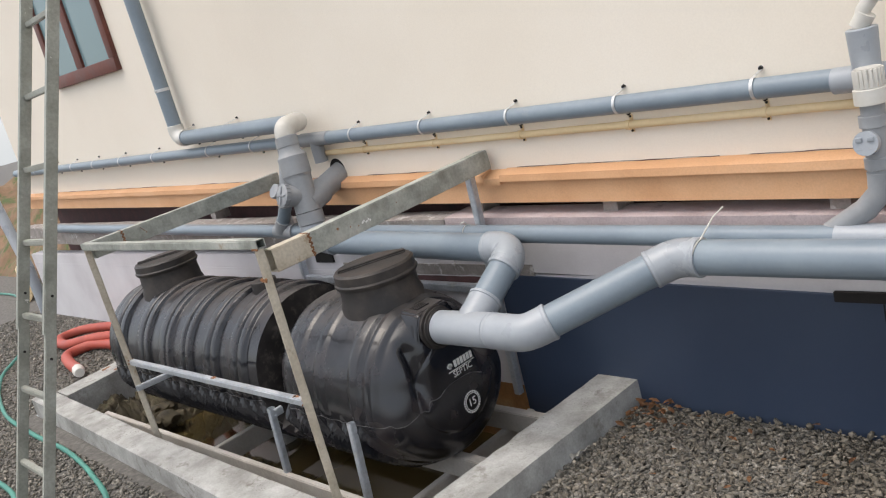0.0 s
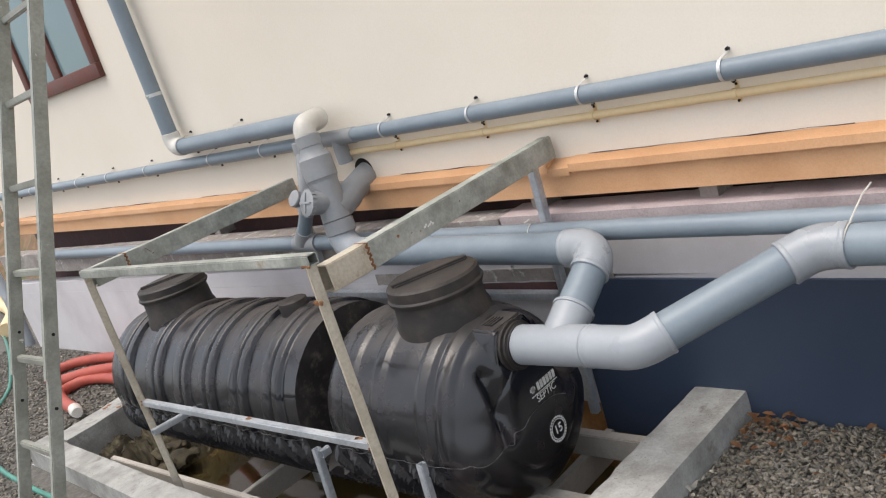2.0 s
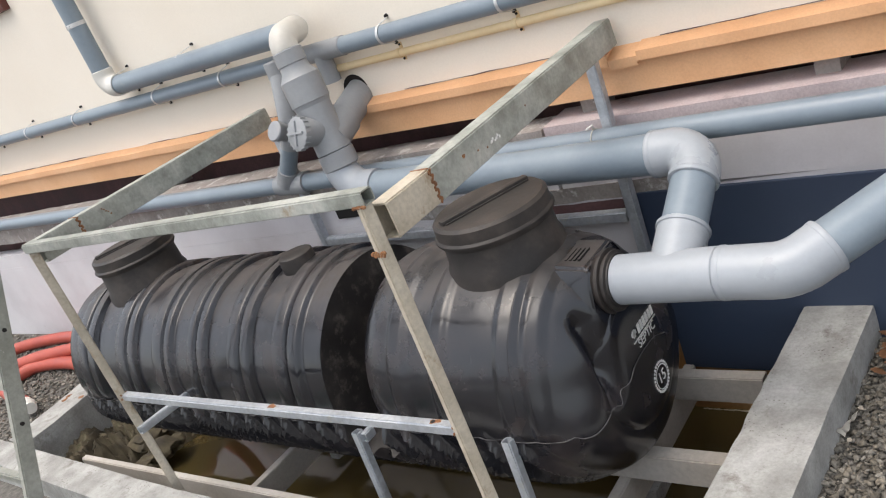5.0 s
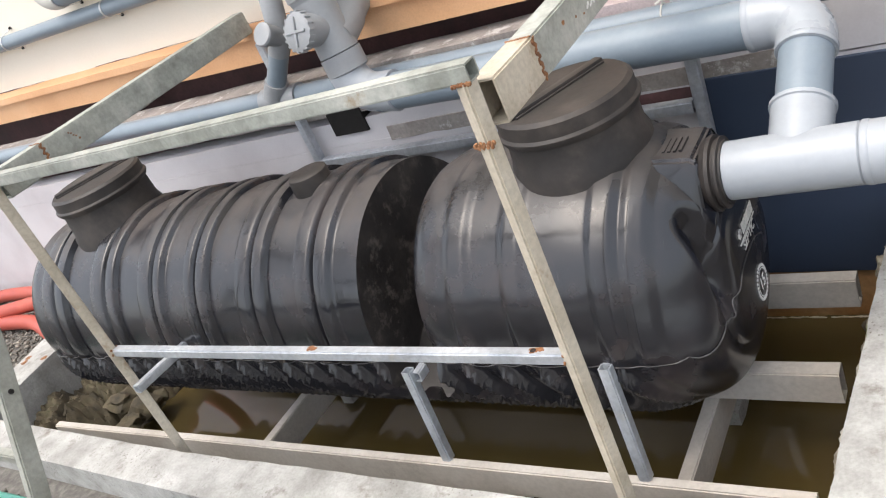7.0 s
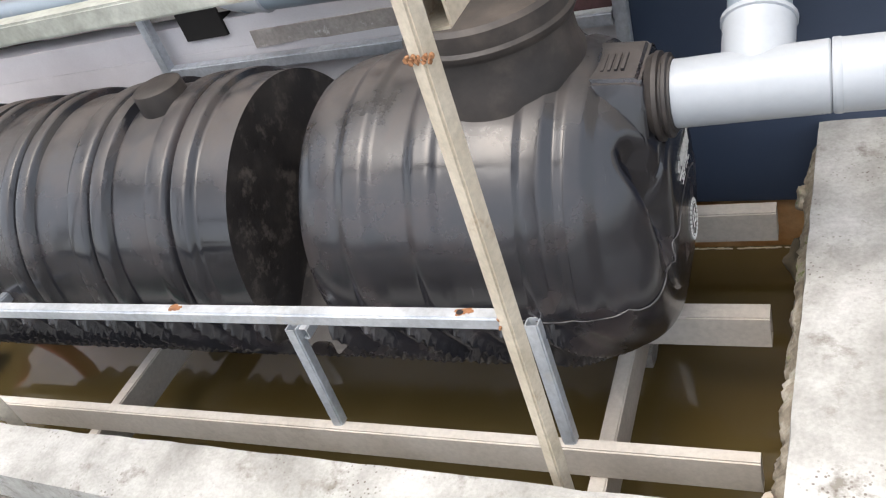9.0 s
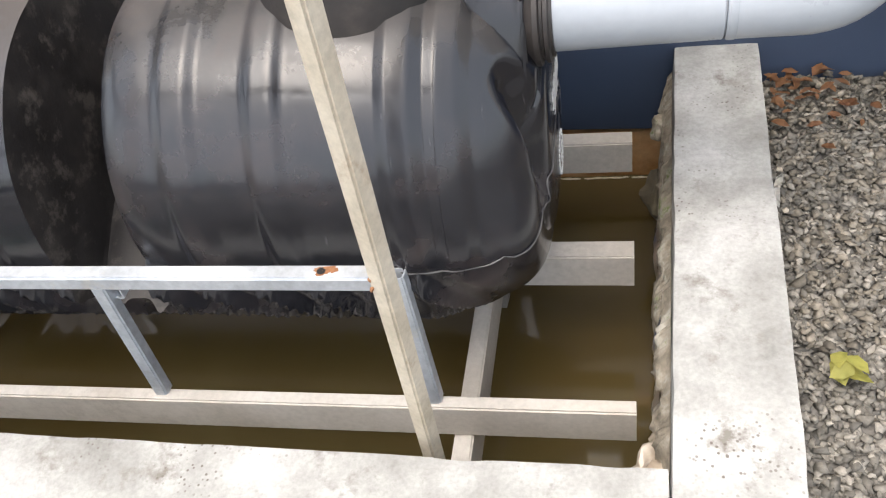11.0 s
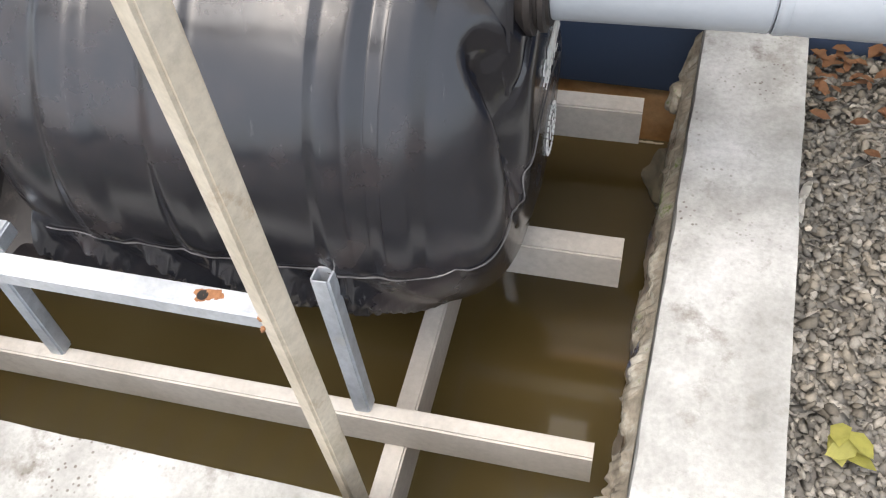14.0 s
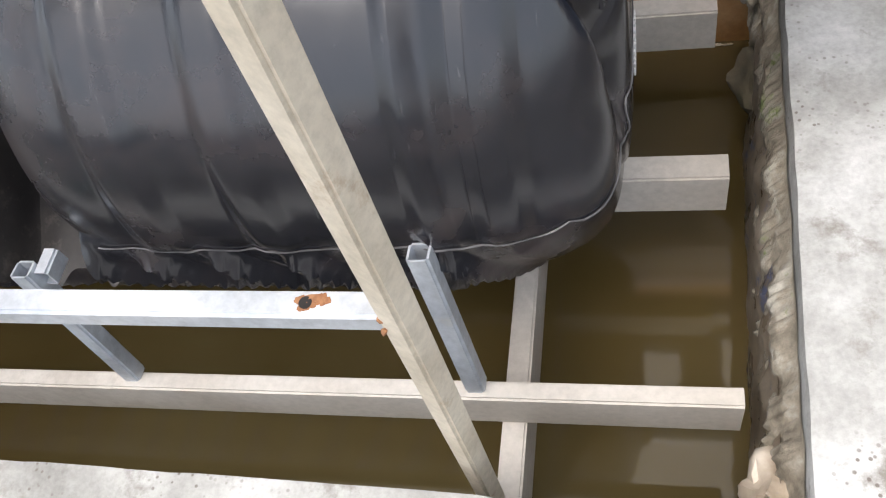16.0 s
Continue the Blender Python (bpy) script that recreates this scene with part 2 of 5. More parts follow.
water_mat = bpy.data.materials.new("turbid_water")
water_mat.use_nodes = True
nt = water_mat.node_tree
b = nt.nodes["Principled BSDF"]
pos = nt.nodes.new("ShaderNodeNewGeometry").outputs["Position"]
n1 = noise_of(nt, pos, 1.6, 4, 0.5)
nt.links.new(ramp_of(nt, n1, [(0.3, (0.072, 0.050, 0.017)), (0.55, (0.086, 0.064, 0.025)), (0.75, (0.100, 0.079, 0.035))]), b.inputs["Base Color"])
b.inputs["Roughness"].default_value = 0.05
b.inputs["IOR"].default_value = 1.62
bp = nt.nodes.new("ShaderNodeBump")
bp.inputs["Strength"].default_value = 0.03
bp.inputs["Distance"].default_value = 0.01
nt.links.new(noise_of(nt, pos, 5.0, 2, 0.5), bp.inputs["Height"])
nt.links.new(bp.outputs[0], b.inputs["Normal"])


# ---- building helpers ----
BASE = {}
PAPER = (0.478, 0.672)


def thing(name, at, label, category, group="", kind=""):
    """An empty at the thing's base, under which its parts stand."""
    ob = new(name)
    ob.empty_display_size = 0.1
    ob.location = at
    BASE[ob.name] = Vector(at)
    return tagged(ob, label, category, group, kind)


def part(name, bm, mat, parent, label="", smooth=True, angle=35):
    """Links a bmesh, given in world coordinates, as one mesh under a thing or a part."""
    at = BASE[parent.name]
    bmesh.ops.translate(bm, verts=bm.verts, vec=-at)
    me = bpy.data.meshes.new(name)
    bmesh.ops.recalc_face_normals(bm, faces=bm.faces)
    bm.to_mesh(me)
    bm.free()
    if smooth:
        me.shade_smooth()
        me.set_sharp_from_angle(angle=radians(angle))
    me.materials.append(mat)
    ob = new(name, me)
    ob.parent = parent
    BASE[ob.name] = at
    return tagged(ob, label)


def solid(name, bm, mat, label, category, kind="", group="", at=None, smooth=True, angle=35):
    """A single top-level mesh with its origin at its base."""
    if at is None:
        xs = [v.co for v in bm.verts]
        at = Vector((sum(c.x for c in xs) / len(xs), sum(c.y for c in xs) / len(xs), min(c.z for c in xs)))
    bmesh.ops.translate(bm, verts=bm.verts, vec=-Vector(at))
    me = bpy.data.meshes.new(name)
    bmesh.ops.recalc_face_normals(bm, faces=bm.faces)
    bm.to_mesh(me)
    bm.free()
    if smooth:
        me.shade_smooth()
        me.set_sharp_from_angle(angle=radians(angle))
    me.materials.append(mat)
    ob = new(name, me)
    ob.location = at
    BASE[ob.name] = Vector(at)
    return tagged(ob, label, category, group, kind)


def boxes(bm, lo, hi, bevel=0.0, m=None):
    r = bmesh.ops.create_cube(bm, size=1.0)
    vs = r["verts"]
    for v in vs:
        v.co = Vector([lo[k] + (v.co[k] + 0.5) * (hi[k] - lo[k]) for k in range(3)])
    if bevel:
        es = list({e for v in vs for e in v.link_edges})
        r = bmesh.ops.bevel(bm, geom=es, offset=bevel, segments=2, profile=0.6, affect="EDGES")
        vs = list({v for v in r["verts"]} | {v for v in vs if v.is_valid})
    if m:
        bmesh.ops.transform(bm, matrix=m, verts=[v for v in vs if v.is_valid])
    return bm


def box(lo, hi, bevel=0.0, m=None):
    bm = bmesh.new()
    boxes(bm, lo, hi, bevel)
    if m:
        bm.transform(m)
    return bm


def rough_box(lo, hi, step, amount, bevel=0.006, seed=0):
    """A block with worn, uneven faces and edges."""
    bm = box(lo, hi)
    for k in range(3):
        n = int((hi[k] - lo[k]) / step)
        for i in range(1, n + 1):
            p = [0, 0, 0]
            p[k] = lo[k] + (hi[k] - lo[k]) * i / (n + 1)
            nv = [0, 0, 0]
            nv[k] = 1
            bmesh.ops.bisect_plane(bm, geom=bm.verts[:] + bm.edges[:] + bm.faces[:], plane_co=p, plane_no=nv)
    for v in bm.verts:
        c = v.co
        out = sum(1 for k in range(3) if abs(c[k] - lo[k]) < 1e-5 or abs(c[k] - hi[k]) < 1e-5)
        d = noise.noise_vector(c * 9 + Vector((seed, 0, 0))) * amount + noise.noise_vector(c * 31 + Vector((0, seed, 0))) * amount * 0.5
        mid = Vector([(lo[k] + hi[k]) / 2 for k in range(3)])
        if out >= 2:
            q = Vector([(bevel if c[k] < mid[k] else -bevel) if (abs(c[k] - lo[k]) < 1e-5 or abs(c[k] - hi[k]) < 1e-5) else 0 for k in range(3)])
            chip = max(0.0, noise.noise(c * 14 + Vector((seed, 5, 0)))) * 1.6 + 0.5
            v.co = c + q * chip + d
        else:
            v.co = c + d
    return bm


def sweep(bm, pts, r, seg=20, caps=True):
    """A tube along points; r is one radius or one for each point."""
    pts = [Vector(p) for p in pts]
    rs = list(r) if isinstance(r, (list, tuple)) else [r] * len(pts)
    while len(rs) < len(pts):
        rs.insert(len(rs) // 2, rs[len(rs) // 2])
    while len(rs) > len(pts):
        rs.pop(len(rs) // 2)
    t0 = (pts[1] - pts[0]).normalized()
    up = Vector((0, 0, 1)) if abs(t0.z) < 0.9 else Vector((1, 0, 0))
    side = t0.cross(up).normalized()
    rows = []
    for i, p in enumerate(pts):
        a = (p - pts[i - 1]).normalized() if i else t0
        c = (pts[i + 1] - p).normalized() if i + 1 < len(pts) else a
        t = (a + c)
        t = t.normalized() if t.length > 1e-6 else a
        side = (side - t * side.dot(t)).normalized()
        other = t.cross(side)
        row = []
        for j in range(seg):
            w = 2 * math.pi * j / seg
            row.append(bm.verts.new(p + (side * math.cos(w) + other * math.sin(w)) * rs[i]))
        rows.append(row)
    for a, c in zip(rows, rows[1:]):
        for j in range(seg):
            bm.faces.new((a[j], a[(j + 1) % seg], c[(j + 1) % seg], c[j]))
    if caps:
        bm.faces.new(rows[0][::-1])
        bm.faces.new(rows[-1])
    return bm


def tube(pts, r, seg=20, caps=True):
    return sweep(bmesh.new(), pts, r, seg, caps)


def bend(p0, p1, p2, r, n=8):
    """Points of a rounded corner at p1 between p0 and p2."""
    p0, p1, p2 = Vector(p0), Vector(p1), Vector(p2)
    a, c = (p0 - p1).normalized(), (p2 - p1).normalized()
    half = math.acos(max(-1, min(1, a.dot(c)))) / 2
    d = r / math.tan(half)
    s, e = p1 + a * d, p1 + c * d
    centre = p1 + (a + c).normalized() * (r / math.sin(half))
    out = []
    for i in range(n + 1):
        w = s.lerp(e, i / n) - centre
        out.append(centre + w.normalized() * r)
    return out


def spline(pts, n=8):
    """A smooth run of points through pts."""
    pts = [Vector(p) for p in pts]
    q = [pts[0] * 2 - pts[1]] + pts + [pts[-1] * 2 - pts[-2]]
    out = []
    for i in range(1, len(q) - 2):
        for k in range(n):
            t = k / n
            out.append(0.5 * ((2 * q[i]) + (q[i + 1] - q[i - 1]) * t + (2 * q[i - 1] - 5 * q[i] + 4 * q[i + 1] - q[i + 2]) * t * t
                              + (3 * q[i] - q[i - 1] - 3 * q[i + 1] + q[i + 2]) * t ** 3))
    out.append(pts[-1])
    return out


def socket(bm, p, d, length, r, lip=0.004):
    """A pipe socket from p along d, with a rounded lip at its far end."""
    p, d = Vector(p), Vector(d).normalized()
    sweep(bm, [p, p + d * (length - 0.012), p + d * (length - 0.010), p + d * (length - 0.002), p + d * length],
          [r, r, r + lip, r + lip, r + lip - 0.002], 24)


def square_tube(bm, a, c, w, h, wall=0.003, up=(0, 0, 1)):
    """A hollow square tube from a to c, w wide and h along up, open at both ends."""
    a, c = Vector(a), Vector(c)
    t = (c - a).normalized()
    s = t.cross(Vector(up)).normalized()
    u = s.cross(t)
    rings = []
    for p, depth in ((a, 0), (c, 0)):
        for ww, hh in ((w / 2, h / 2), (w / 2 - wall, h / 2 - wall)):
            rings.append([bm.verts.new(p + s * x * ww + u * y * hh) for x, y in ((-1, -1), (1, -1), (1, 1), (-1, 1))])
    o0, i0, o1, i1 = rings
    for j in range(4):
        k = (j + 1) % 4
        bm.faces.new((o0[j], o0[k], o1[k], o1[j]))
        bm.faces.new((i0[k], i0[j], i1[j], i1[k]))
        bm.faces.new((o0[k], o0[j], i0[j], i0[k]))
        bm.faces.new((o1[j], o1[k], i1[k], i1[j]))
    es = [e for r in (o0, o1) for v in r for e in v.link_edges if e.other_vert(v) in (o0 + o1) and (e.other_vert(v) in o0) != (v in o0)]
    bmesh.ops.bevel(bm, geom=list(set(es)), offset=0.0035, segments=2, affect="EDGES")
    return bm


def blob(bm, at, size, seed, amount=0.35, sub=2):
    """A lumpy pebble or weld bead."""
    r = bmesh.ops.create_icosphere(bm, subdivisions=sub, radius=1.0)
    for v in r["verts"]:
        c = v.co.copy()
        k = 1 + amount * noise.noise(c * 1.4 + Vector((seed * 3.7, seed, 0)))
        v.co = Vector(at) + Vector((c.x * size[0], c.y * size[1], c.z * size[2])) * k


# the house wall runs a little askew to the pit
W = pose(0, 1.152, 0, 0, 1.85, -1.03)


def wp(u, out, z):
    """A place on the house wall: u along it, out from its face, z up."""
    return W @ Vector((u, -out, z))


# ---- large structure ----
WATER = -0.285
KX0, KX1 = -2.90, 0.277      # inner faces of the pit
KY0, KY1 = 0.017, 1.08

bm = bmesh.new()
xs = [-400, -60, -12, KX0 - 0.16, KX1 + 0.135, 4, 60, 400]
ys = [-400, -60, -4, KY0 - 0.16, KY1, 4, 60, 400]
grid = [[bm.verts.new((x, y, 0)) for y in ys] for x in xs]
grid[3][3].co.y += 0.085
for i in range(7):
    for j in range(7):
        if not (i == 3 and j == 3):
            bm.faces.new((grid[i][j], grid[i + 1][j], grid[i + 1][j + 1], grid[i][j + 1]))
solid("ground", bm, GROUND, "grey crushed stone gravel yard around the pit", "ground", kind="structure", at=(0, 0, 0))

# kerb of the pit
kerb_label = "weathered pale concrete kerb around the open pit"
bm = rough_box((KX1, KY0 - 0.18, -0.16), (KX1 + 0.182, KY1 + 0.01, 0.106), 0.018, 0.0016, 0.003, seed=1)
for v in bm.verts:
    v.co.x += 0.040 * (v.co.y - 0.5) - 0.004
solid("kerb_right", bm, CONCRETE, kerb_label, "kerb", kind="structure")
bm = rough_box((KX0 - 0.17, KY0 - 0.18, -0.16), (KX1 - 0.027, KY0, 0.100), 0.022, 0.0010, 0.002, seed=2)
for v in bm.verts:
    k = (v.co.y - KY0 + 0.18) / 0.18
    v.co.y += max(0.0, -v.co.x) * 0.030 * (1 - k) + max(0.0, -0.7 - v.co.x) * 0.010 * (1 - k) + (0.006 * min(1.0, max(0.0, -v.co.x)) + max(0.0, -1.5 - v.co.x) * 0.034) * k
solid("kerb_front", bm, CONCRETE, kerb_label, "kerb", kind="structure")
bm = rough_box((KX0 - 0.11, KY0 + 0.066, -0.16), (KX0 + 0.085, KY1 + 0.01, 0.095), 0.03, 0.002, 0.003, seed=3)
for v in bm.verts:
    v.co.x -= max(0.0, v.co.y - 0.2) * 0.16
solid("kerb_left", bm, CONCRETE, kerb_label, "kerb", kind="structure")

# earth sides and bottom of the pit
bm = bmesh.new()
boxes(bm, (KX0 - 0.16, KY0 - 0.16, -0.7), (KX0 + 0.0, KY1, -0.161))
boxes(bm, (KX1 + 0.012, KY0 - 0.16, -0.7), (KX1 + 0.16, KY1, -0.161))
boxes(bm, (KX0, KY0 - 0.16, -0.7), (KX1 + 0.012, KY0 - 0.012, -0.161))
boxes(bm, (KX0, KY0 - 0.16, -0.74), (KX1, KY1, -0.7))
solid("pit_side", bm, MUD, "damp earth sides of the pit below the kerb", "earth wall", kind="structure")

bm = bmesh.new()
bmesh.ops.create_grid(bm, x_segments=1, y_segments=1, size=0.5)
for v in bm.verts:
    v.co = Vector((KX0 + (v.co.x + 0.5) * (KX1 + 0.02 - KX0), KY0 - 0.02 + (v.co.y + 0.5) * (KY1 - KY0 + 0.03), WATER))
solid("water", bm, water_mat, "still muddy brown water standing in the pit", "water", kind="structure", smooth=False)

# plinth and the house wall
PLY = 1.08
bm = box((-6.0, PLY, 0.0), (4.0, PLY + 0.16, 0.512))
solid("plinth_wall", bm, WHITEWASH, "whitewashed low plinth wall with faint stains", "wall", kind="structure", smooth=False)
bm = rough_box((-6.0, PLY - 0.004, 0.6), (-0.35, PLY + 0.12, 0.752), 0.12, 0.003, 0.004, seed=5)
bm.transform(pose(0, 0, 0, 0, 1.0, 0))
solid("plinth_band_cement", bm, CEMENT, "unpainted patchy grey cement band on the plinth", "plinth band", kind="structure")
bm = box((-0.349, PLY - 0.002, 0.513), (4.0, PLY + 0.15, 0.672))
bm.transform(pose(0, 0, 0.012, 0, 1.6, 0))
solid("plinth_band_white", bm, WHITEWASH, "pale painted band on the plinth above the blue", "plinth band", kind="structure", smooth=False)
# upper strip of the plinth, its shade painted into the pinkish colour
bm = box((-0.349, PLY - 0.004, 0.673), (4.0, PLY + 0.15, 0.742))
bm.transform(pose(0, 0, 0.012, 0, 1.6, 0))
solid("plinth_band_shaded", bm, SHADEDPINK, "pinkish stained band on the plinth, darkened for the shade there", "plinth band", kind="structure", smooth=False)
bm = box((-6.0, PLY + 0.001, 0.513), (-0.35, PLY + 0.1, 0.6))
solid("wall_base_left", bm, WHITEWASH, "whitewashed wall strip behind the tank", "wall", kind="structure", smooth=False)
bm = box((-0.11, PLY - 0.010, -0.13), (4.0, PLY + 0.1, 0.498), 0.003)
bm.transform(pose(0, 0, 0.012, 0, 1.6, 0))
solid("wall_base_blue", bm, BLUE, "smooth dark blue painted base of the house wall", "wall", kind="structure", smooth=False)
bm = rough_box((KX0, PLY + 0.0, -0.7), (4.0, PLY + 0.1, -0.001), 0.2, 0.004, seed=8)
solid("footing", bm, WETWALL, "wet rust-brown footing under the painted wall", "footing", kind="structure")

bm = box((-6.0, 0.0, 0.80), (4.5, 0.25, 4.2))
bm.transform(W)
house = solid("wall_house", bm, CREAM, "cream painted plastered house wall", "wall", kind="structure", smooth=False)
# back of the recess: the gap's shade is put into its dark maroon
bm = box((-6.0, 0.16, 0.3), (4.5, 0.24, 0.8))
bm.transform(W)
solid("wall_recess", bm, DARKMAROON, "recess under the house floor beam, shade put into its maroon", "wall", kind="structure", smooth=False)
bm = bmesh.new()
for u0, u1, dz in ((-6.0, -1.235, 0.0), (-1.118, -0.095, 0.0), (-0.094, -0.006, -0.013), (-0.005, 4.5, 0.0)):
    prof = [(-0.002, 0.936 + dz * 0.3), (0.056, 0.921 + dz), (0.058 + dz * 0.2, 0.894 + dz), (0.042, 0.890 + dz * 0.1), (-0.002, 0.890)]
    n = max(2, int((u1 - u0) / 0.12))
    rings = []
    for i in range(n + 1):
        u = u0 + (u1 - u0) * i / n
        rings.append([bm.verts.new(wp(u, o + 0.002 * noise.noise(Vector((u * 6, z * 9, 1))), z + 0.0025 * noise.noise(Vector((u * 5, o * 9, 4))))) for o, z in prof])
    for a, c in zip(rings, rings[1:]):
        for j in range(5):
            bm.faces.new((a[j], a[(j + 1) % 5], c[(j + 1) % 5], c[j]))
    bm.faces.new(rings[0])
    bm.faces.new(rings[-1][::-1])
solid("ledge", bm, ORANGE, "orange painted projecting ledge along the wall foot", "ledge", kind="structure", angle=25)
bm = box((-6.0, -0.038, 0.803), (4.5, 0.1, 0.8895))
bm.transform(W)
solid("ledge_fascia", bm, ORANGE, "orange painted beam face below the ledge", "ledge", kind="structure", smooth=False)
for u in (-2.6, -0.25, 0.42, 1.22):
    bm = box((u, 0.0, 0.70), (u + 0.06, 0.1, 0.803))
    bm.transform(W)
    solid("packing_block", bm, CEMENT, "small cement packing block under the house beam", "block", kind="structure", smooth=False)

bm = rough_box((-1.15, PLY - 0.0065, 0.502), (0.10, PLY + 0.05, 0.556), 0.06, 0.002, 0.003, seed=11)
solid("cement_strip", bm, CEMENT, "stippled bare cement strip under the pipes", "plinth band", kind="structure")
bm = rough_box((-0.62, PLY - 0.005, 0.444), (-0.125, PLY + 0.05, 0.499), 0.05, 0.002, 0.003, seed=12)
solid("peeling_strip", bm, DARKMAROON, "dark maroon peeling paint strip behind the tank", "plinth band", kind="structure")
bm = box((-1.37, PLY - 0.0095, 0.556), (-1.22, PLY + 0.05, 0.640))
solid("plinth_opening", bm, DARK, "small dark opening in the plinth", "opening", kind="structure", smooth=False)

bm = bmesh.new()
boxes(bm, (-6.0, 0.252, 0.0), (-5.75, 6.2, 4.2))
boxes(bm, (4.25, 0.252, 0.0), (4.5, 6.2, 4.2))
boxes(bm, (-5.749, 5.95, 0.0), (4.249, 6.2, 4.2))
bm.transform(W)
solid("wall_house_rest", bm, CREAM, "plain cream house walls closing the building", "wall", kind="structure", smooth=False)
bm = box((-6.4, 0.1, 4.201), (4.9, 6.6, 4.4))
bm.transform(W)
solid("roof_slab", bm, CEMENT, "flat concrete roof slab of the house", "roof", kind="structure", smooth=False)

bm = box((1.24, PLY - 0.013, 0.452), (1.62, PLY + 0.02, 0.484))
solid("vent_slot", bm, DARK, "dark slot above the blue wall", "opening", kind="structure", smooth=False)
bm = box((1.372, PLY - 0.0115, 0.0), (1.376, PLY, 0.45))
solid("wall_joint", bm, DARK, "thin upright joint in the blue wall", "joint", kind="structure", smooth=False)

bm = bmesh.new()
for u0, u1 in ((-5.5, -3.0), (-2.6, -1.25), (-0.9, -0.15), (0.05, 0.9), (1.0, 1.9)):
    n = int((u1 - u0) / 0.03)
    pts = [wp(u0 + (u1 - u0) * i / n, 0.0015, 0.9375 + 0.003 * noise.noise(Vector((u0 + i * 0.35, 0, 2)))) for i in range(n + 1)]
    sweep(bm, pts, [max(0.0006, 0.0022 * (0.4 + noise.noise(Vector((i * 0.23, u0, 5))))) for i in range(n + 1)], 5)
tagged(solid("plaster_crack", bm, DARKMAROON, "thin dark crack between wall and ledge", "crack", kind="structure"))

# ---- the septic tank ----
TY, TZ, TR = 0.57, 0.306, 0.325
TX0, TX1 = -2.40, 0.058
# raised bands of the shell: middle and half width
RIBS = [(-2.207, 0.040), (-2.131, 0.034), (-1.906, 0.043), (-1.830, 0.031), (-1.646, 0.041), (-1.578, 0.027),
        (-1.429, 0.028), (-1.372, 0.029), (-1.194, 0.036), (-1.128, 0.030), (-0.958, 0.035), (-0.891, 0.032)]
RIBS_R = [(-0.477, 0.037), (-0.333, 0.034), (-0.128, 0.034), (-0.060, 0.033)]


def tank_radius(x, w):
    """Radius of the shell at x, for the angle w from the top (0) to the bottom (pi)."""
    d0, d1 = x - TX0, TX1 - x
    r = TR
    e0, e1 = 0.10, 0.30
    if d0 < e0:
        r *= 0.80 + 0.20 * math.sqrt(max(0.0, 1 - (1 - d0 / e0) ** 2))
    if d1 < e1:
        up = 0.50 + 0.50 * max(0.0, 1 - (1 - d1 / e1) ** 2.15) ** (1 / 2.15)
        low = 0.60 + 0.40 * max(0.0, 1 - max(0.0, 1 - d1 / 0.20) ** 2.6) ** (1 / 2.6)
        s = min(1.0, max(0.0, (math.cos(w) + 0.25) / 0.55))
        s = s * s * (3 - 2 * s)
        r *= low + (up - low) * s
    upper = math.cos(w) > -0.125
    k = 0.0
    if upper:
        for c, h in RIBS:
            s = abs(x - c)
            if s < h:
                k = 0.0175 * min(1.0, (h - s) / 0.011) - 0.004 * (s / h) ** 2
        for c, h in RIBS_R:
            s = abs(x - c)
            if s < h:
                k = 0.0080 * min(1.0, (h - s) / 0.018)
        if -0.612 <= x < -0.53:
            r -= 0.020 * (1 - (x + 0.612) / 0.082) ** 2
    else:
        ph = (x - (w - 1.6) * 0.20 + 0.012 * math.sin(x * 7)) / 0.092
        k = 0.028 * (0.5 + 0.5 * math.cos(ph * 2 * math.pi + 0.3 * math.sin(ph * 2 * math.pi))) ** 2 * min(1.0, (w - 1.70) / 0.10) * max(0.0, min(1.0, (d1 - 0.07) / 0.12, d0 / 0.08))
    slot = min(1.0, max(0.0, (x + 0.776) / 0.006)) * min(1.0, max(0.0, (-0.612 - x) / 0.008)) * min(1.0, max(0.0, (math.cos(w) + 0.5) / 0.08))
    r -= 0.255 * slot
    k *= 1 - slot
    return r + k + 0.0025 * noise.noise(Vector((x * 5, math.cos(w) * 3, math.sin(w) * 3)))


def hollow(x, y, z):
    """Depth of the two upright hollows that flank the flat panel of the near end."""
    if TX1 - x > 0.13 or not -0.05 < z < 0.22:
        return 0.0
    mid = 0.150 - 0.05 * (z - 0.1)
    return 0.036 * math.exp(-((abs(y) - mid) / 0.026) ** 2) * max(0.0, min(1.0, (z + 0.05) / 0.10, (0.22 - z) / 0.05)) * min(1.0, (0.13 - TX1 + x) / 0.05)


tank = thing("septic_tank", (-1.15, TY, -0.02), "black ribbed plastic septic tank lying on steel beams", "septic tank")
bm = bmesh.new()
xs = sorted(set([TX0 + (TX1 - TX0) * i / 480 for i in range(481)] + [TX0 + 0.1 * (i / 12) ** 2 for i in range(12)] + [TX1 - 0.3 * (i / 30) ** 2.2 for i in range(30)]
                + [-0.7761, -0.773, -0.770, -0.6205, -0.612]))
rows = []
NW = 120
for x in xs:
    row = []
    for j in range(NW):
        w = 2 * math.pi * j / NW
        ww = w if w <= math.pi else 2 * math.pi - w
        r = tank_radius(x, ww)
        y, z = math.sin(w) * r, math.cos(w) * r
        row.append(bm.verts.new((x - hollow(x, y, z), TY + y, TZ + z)))
    rows.append(row)
for a, c in zip(rows, rows[1:]):
    for j in range(NW):
        bm.faces.new((a[j], c[j], c[(j + 1) % NW], a[(j + 1) % NW]))
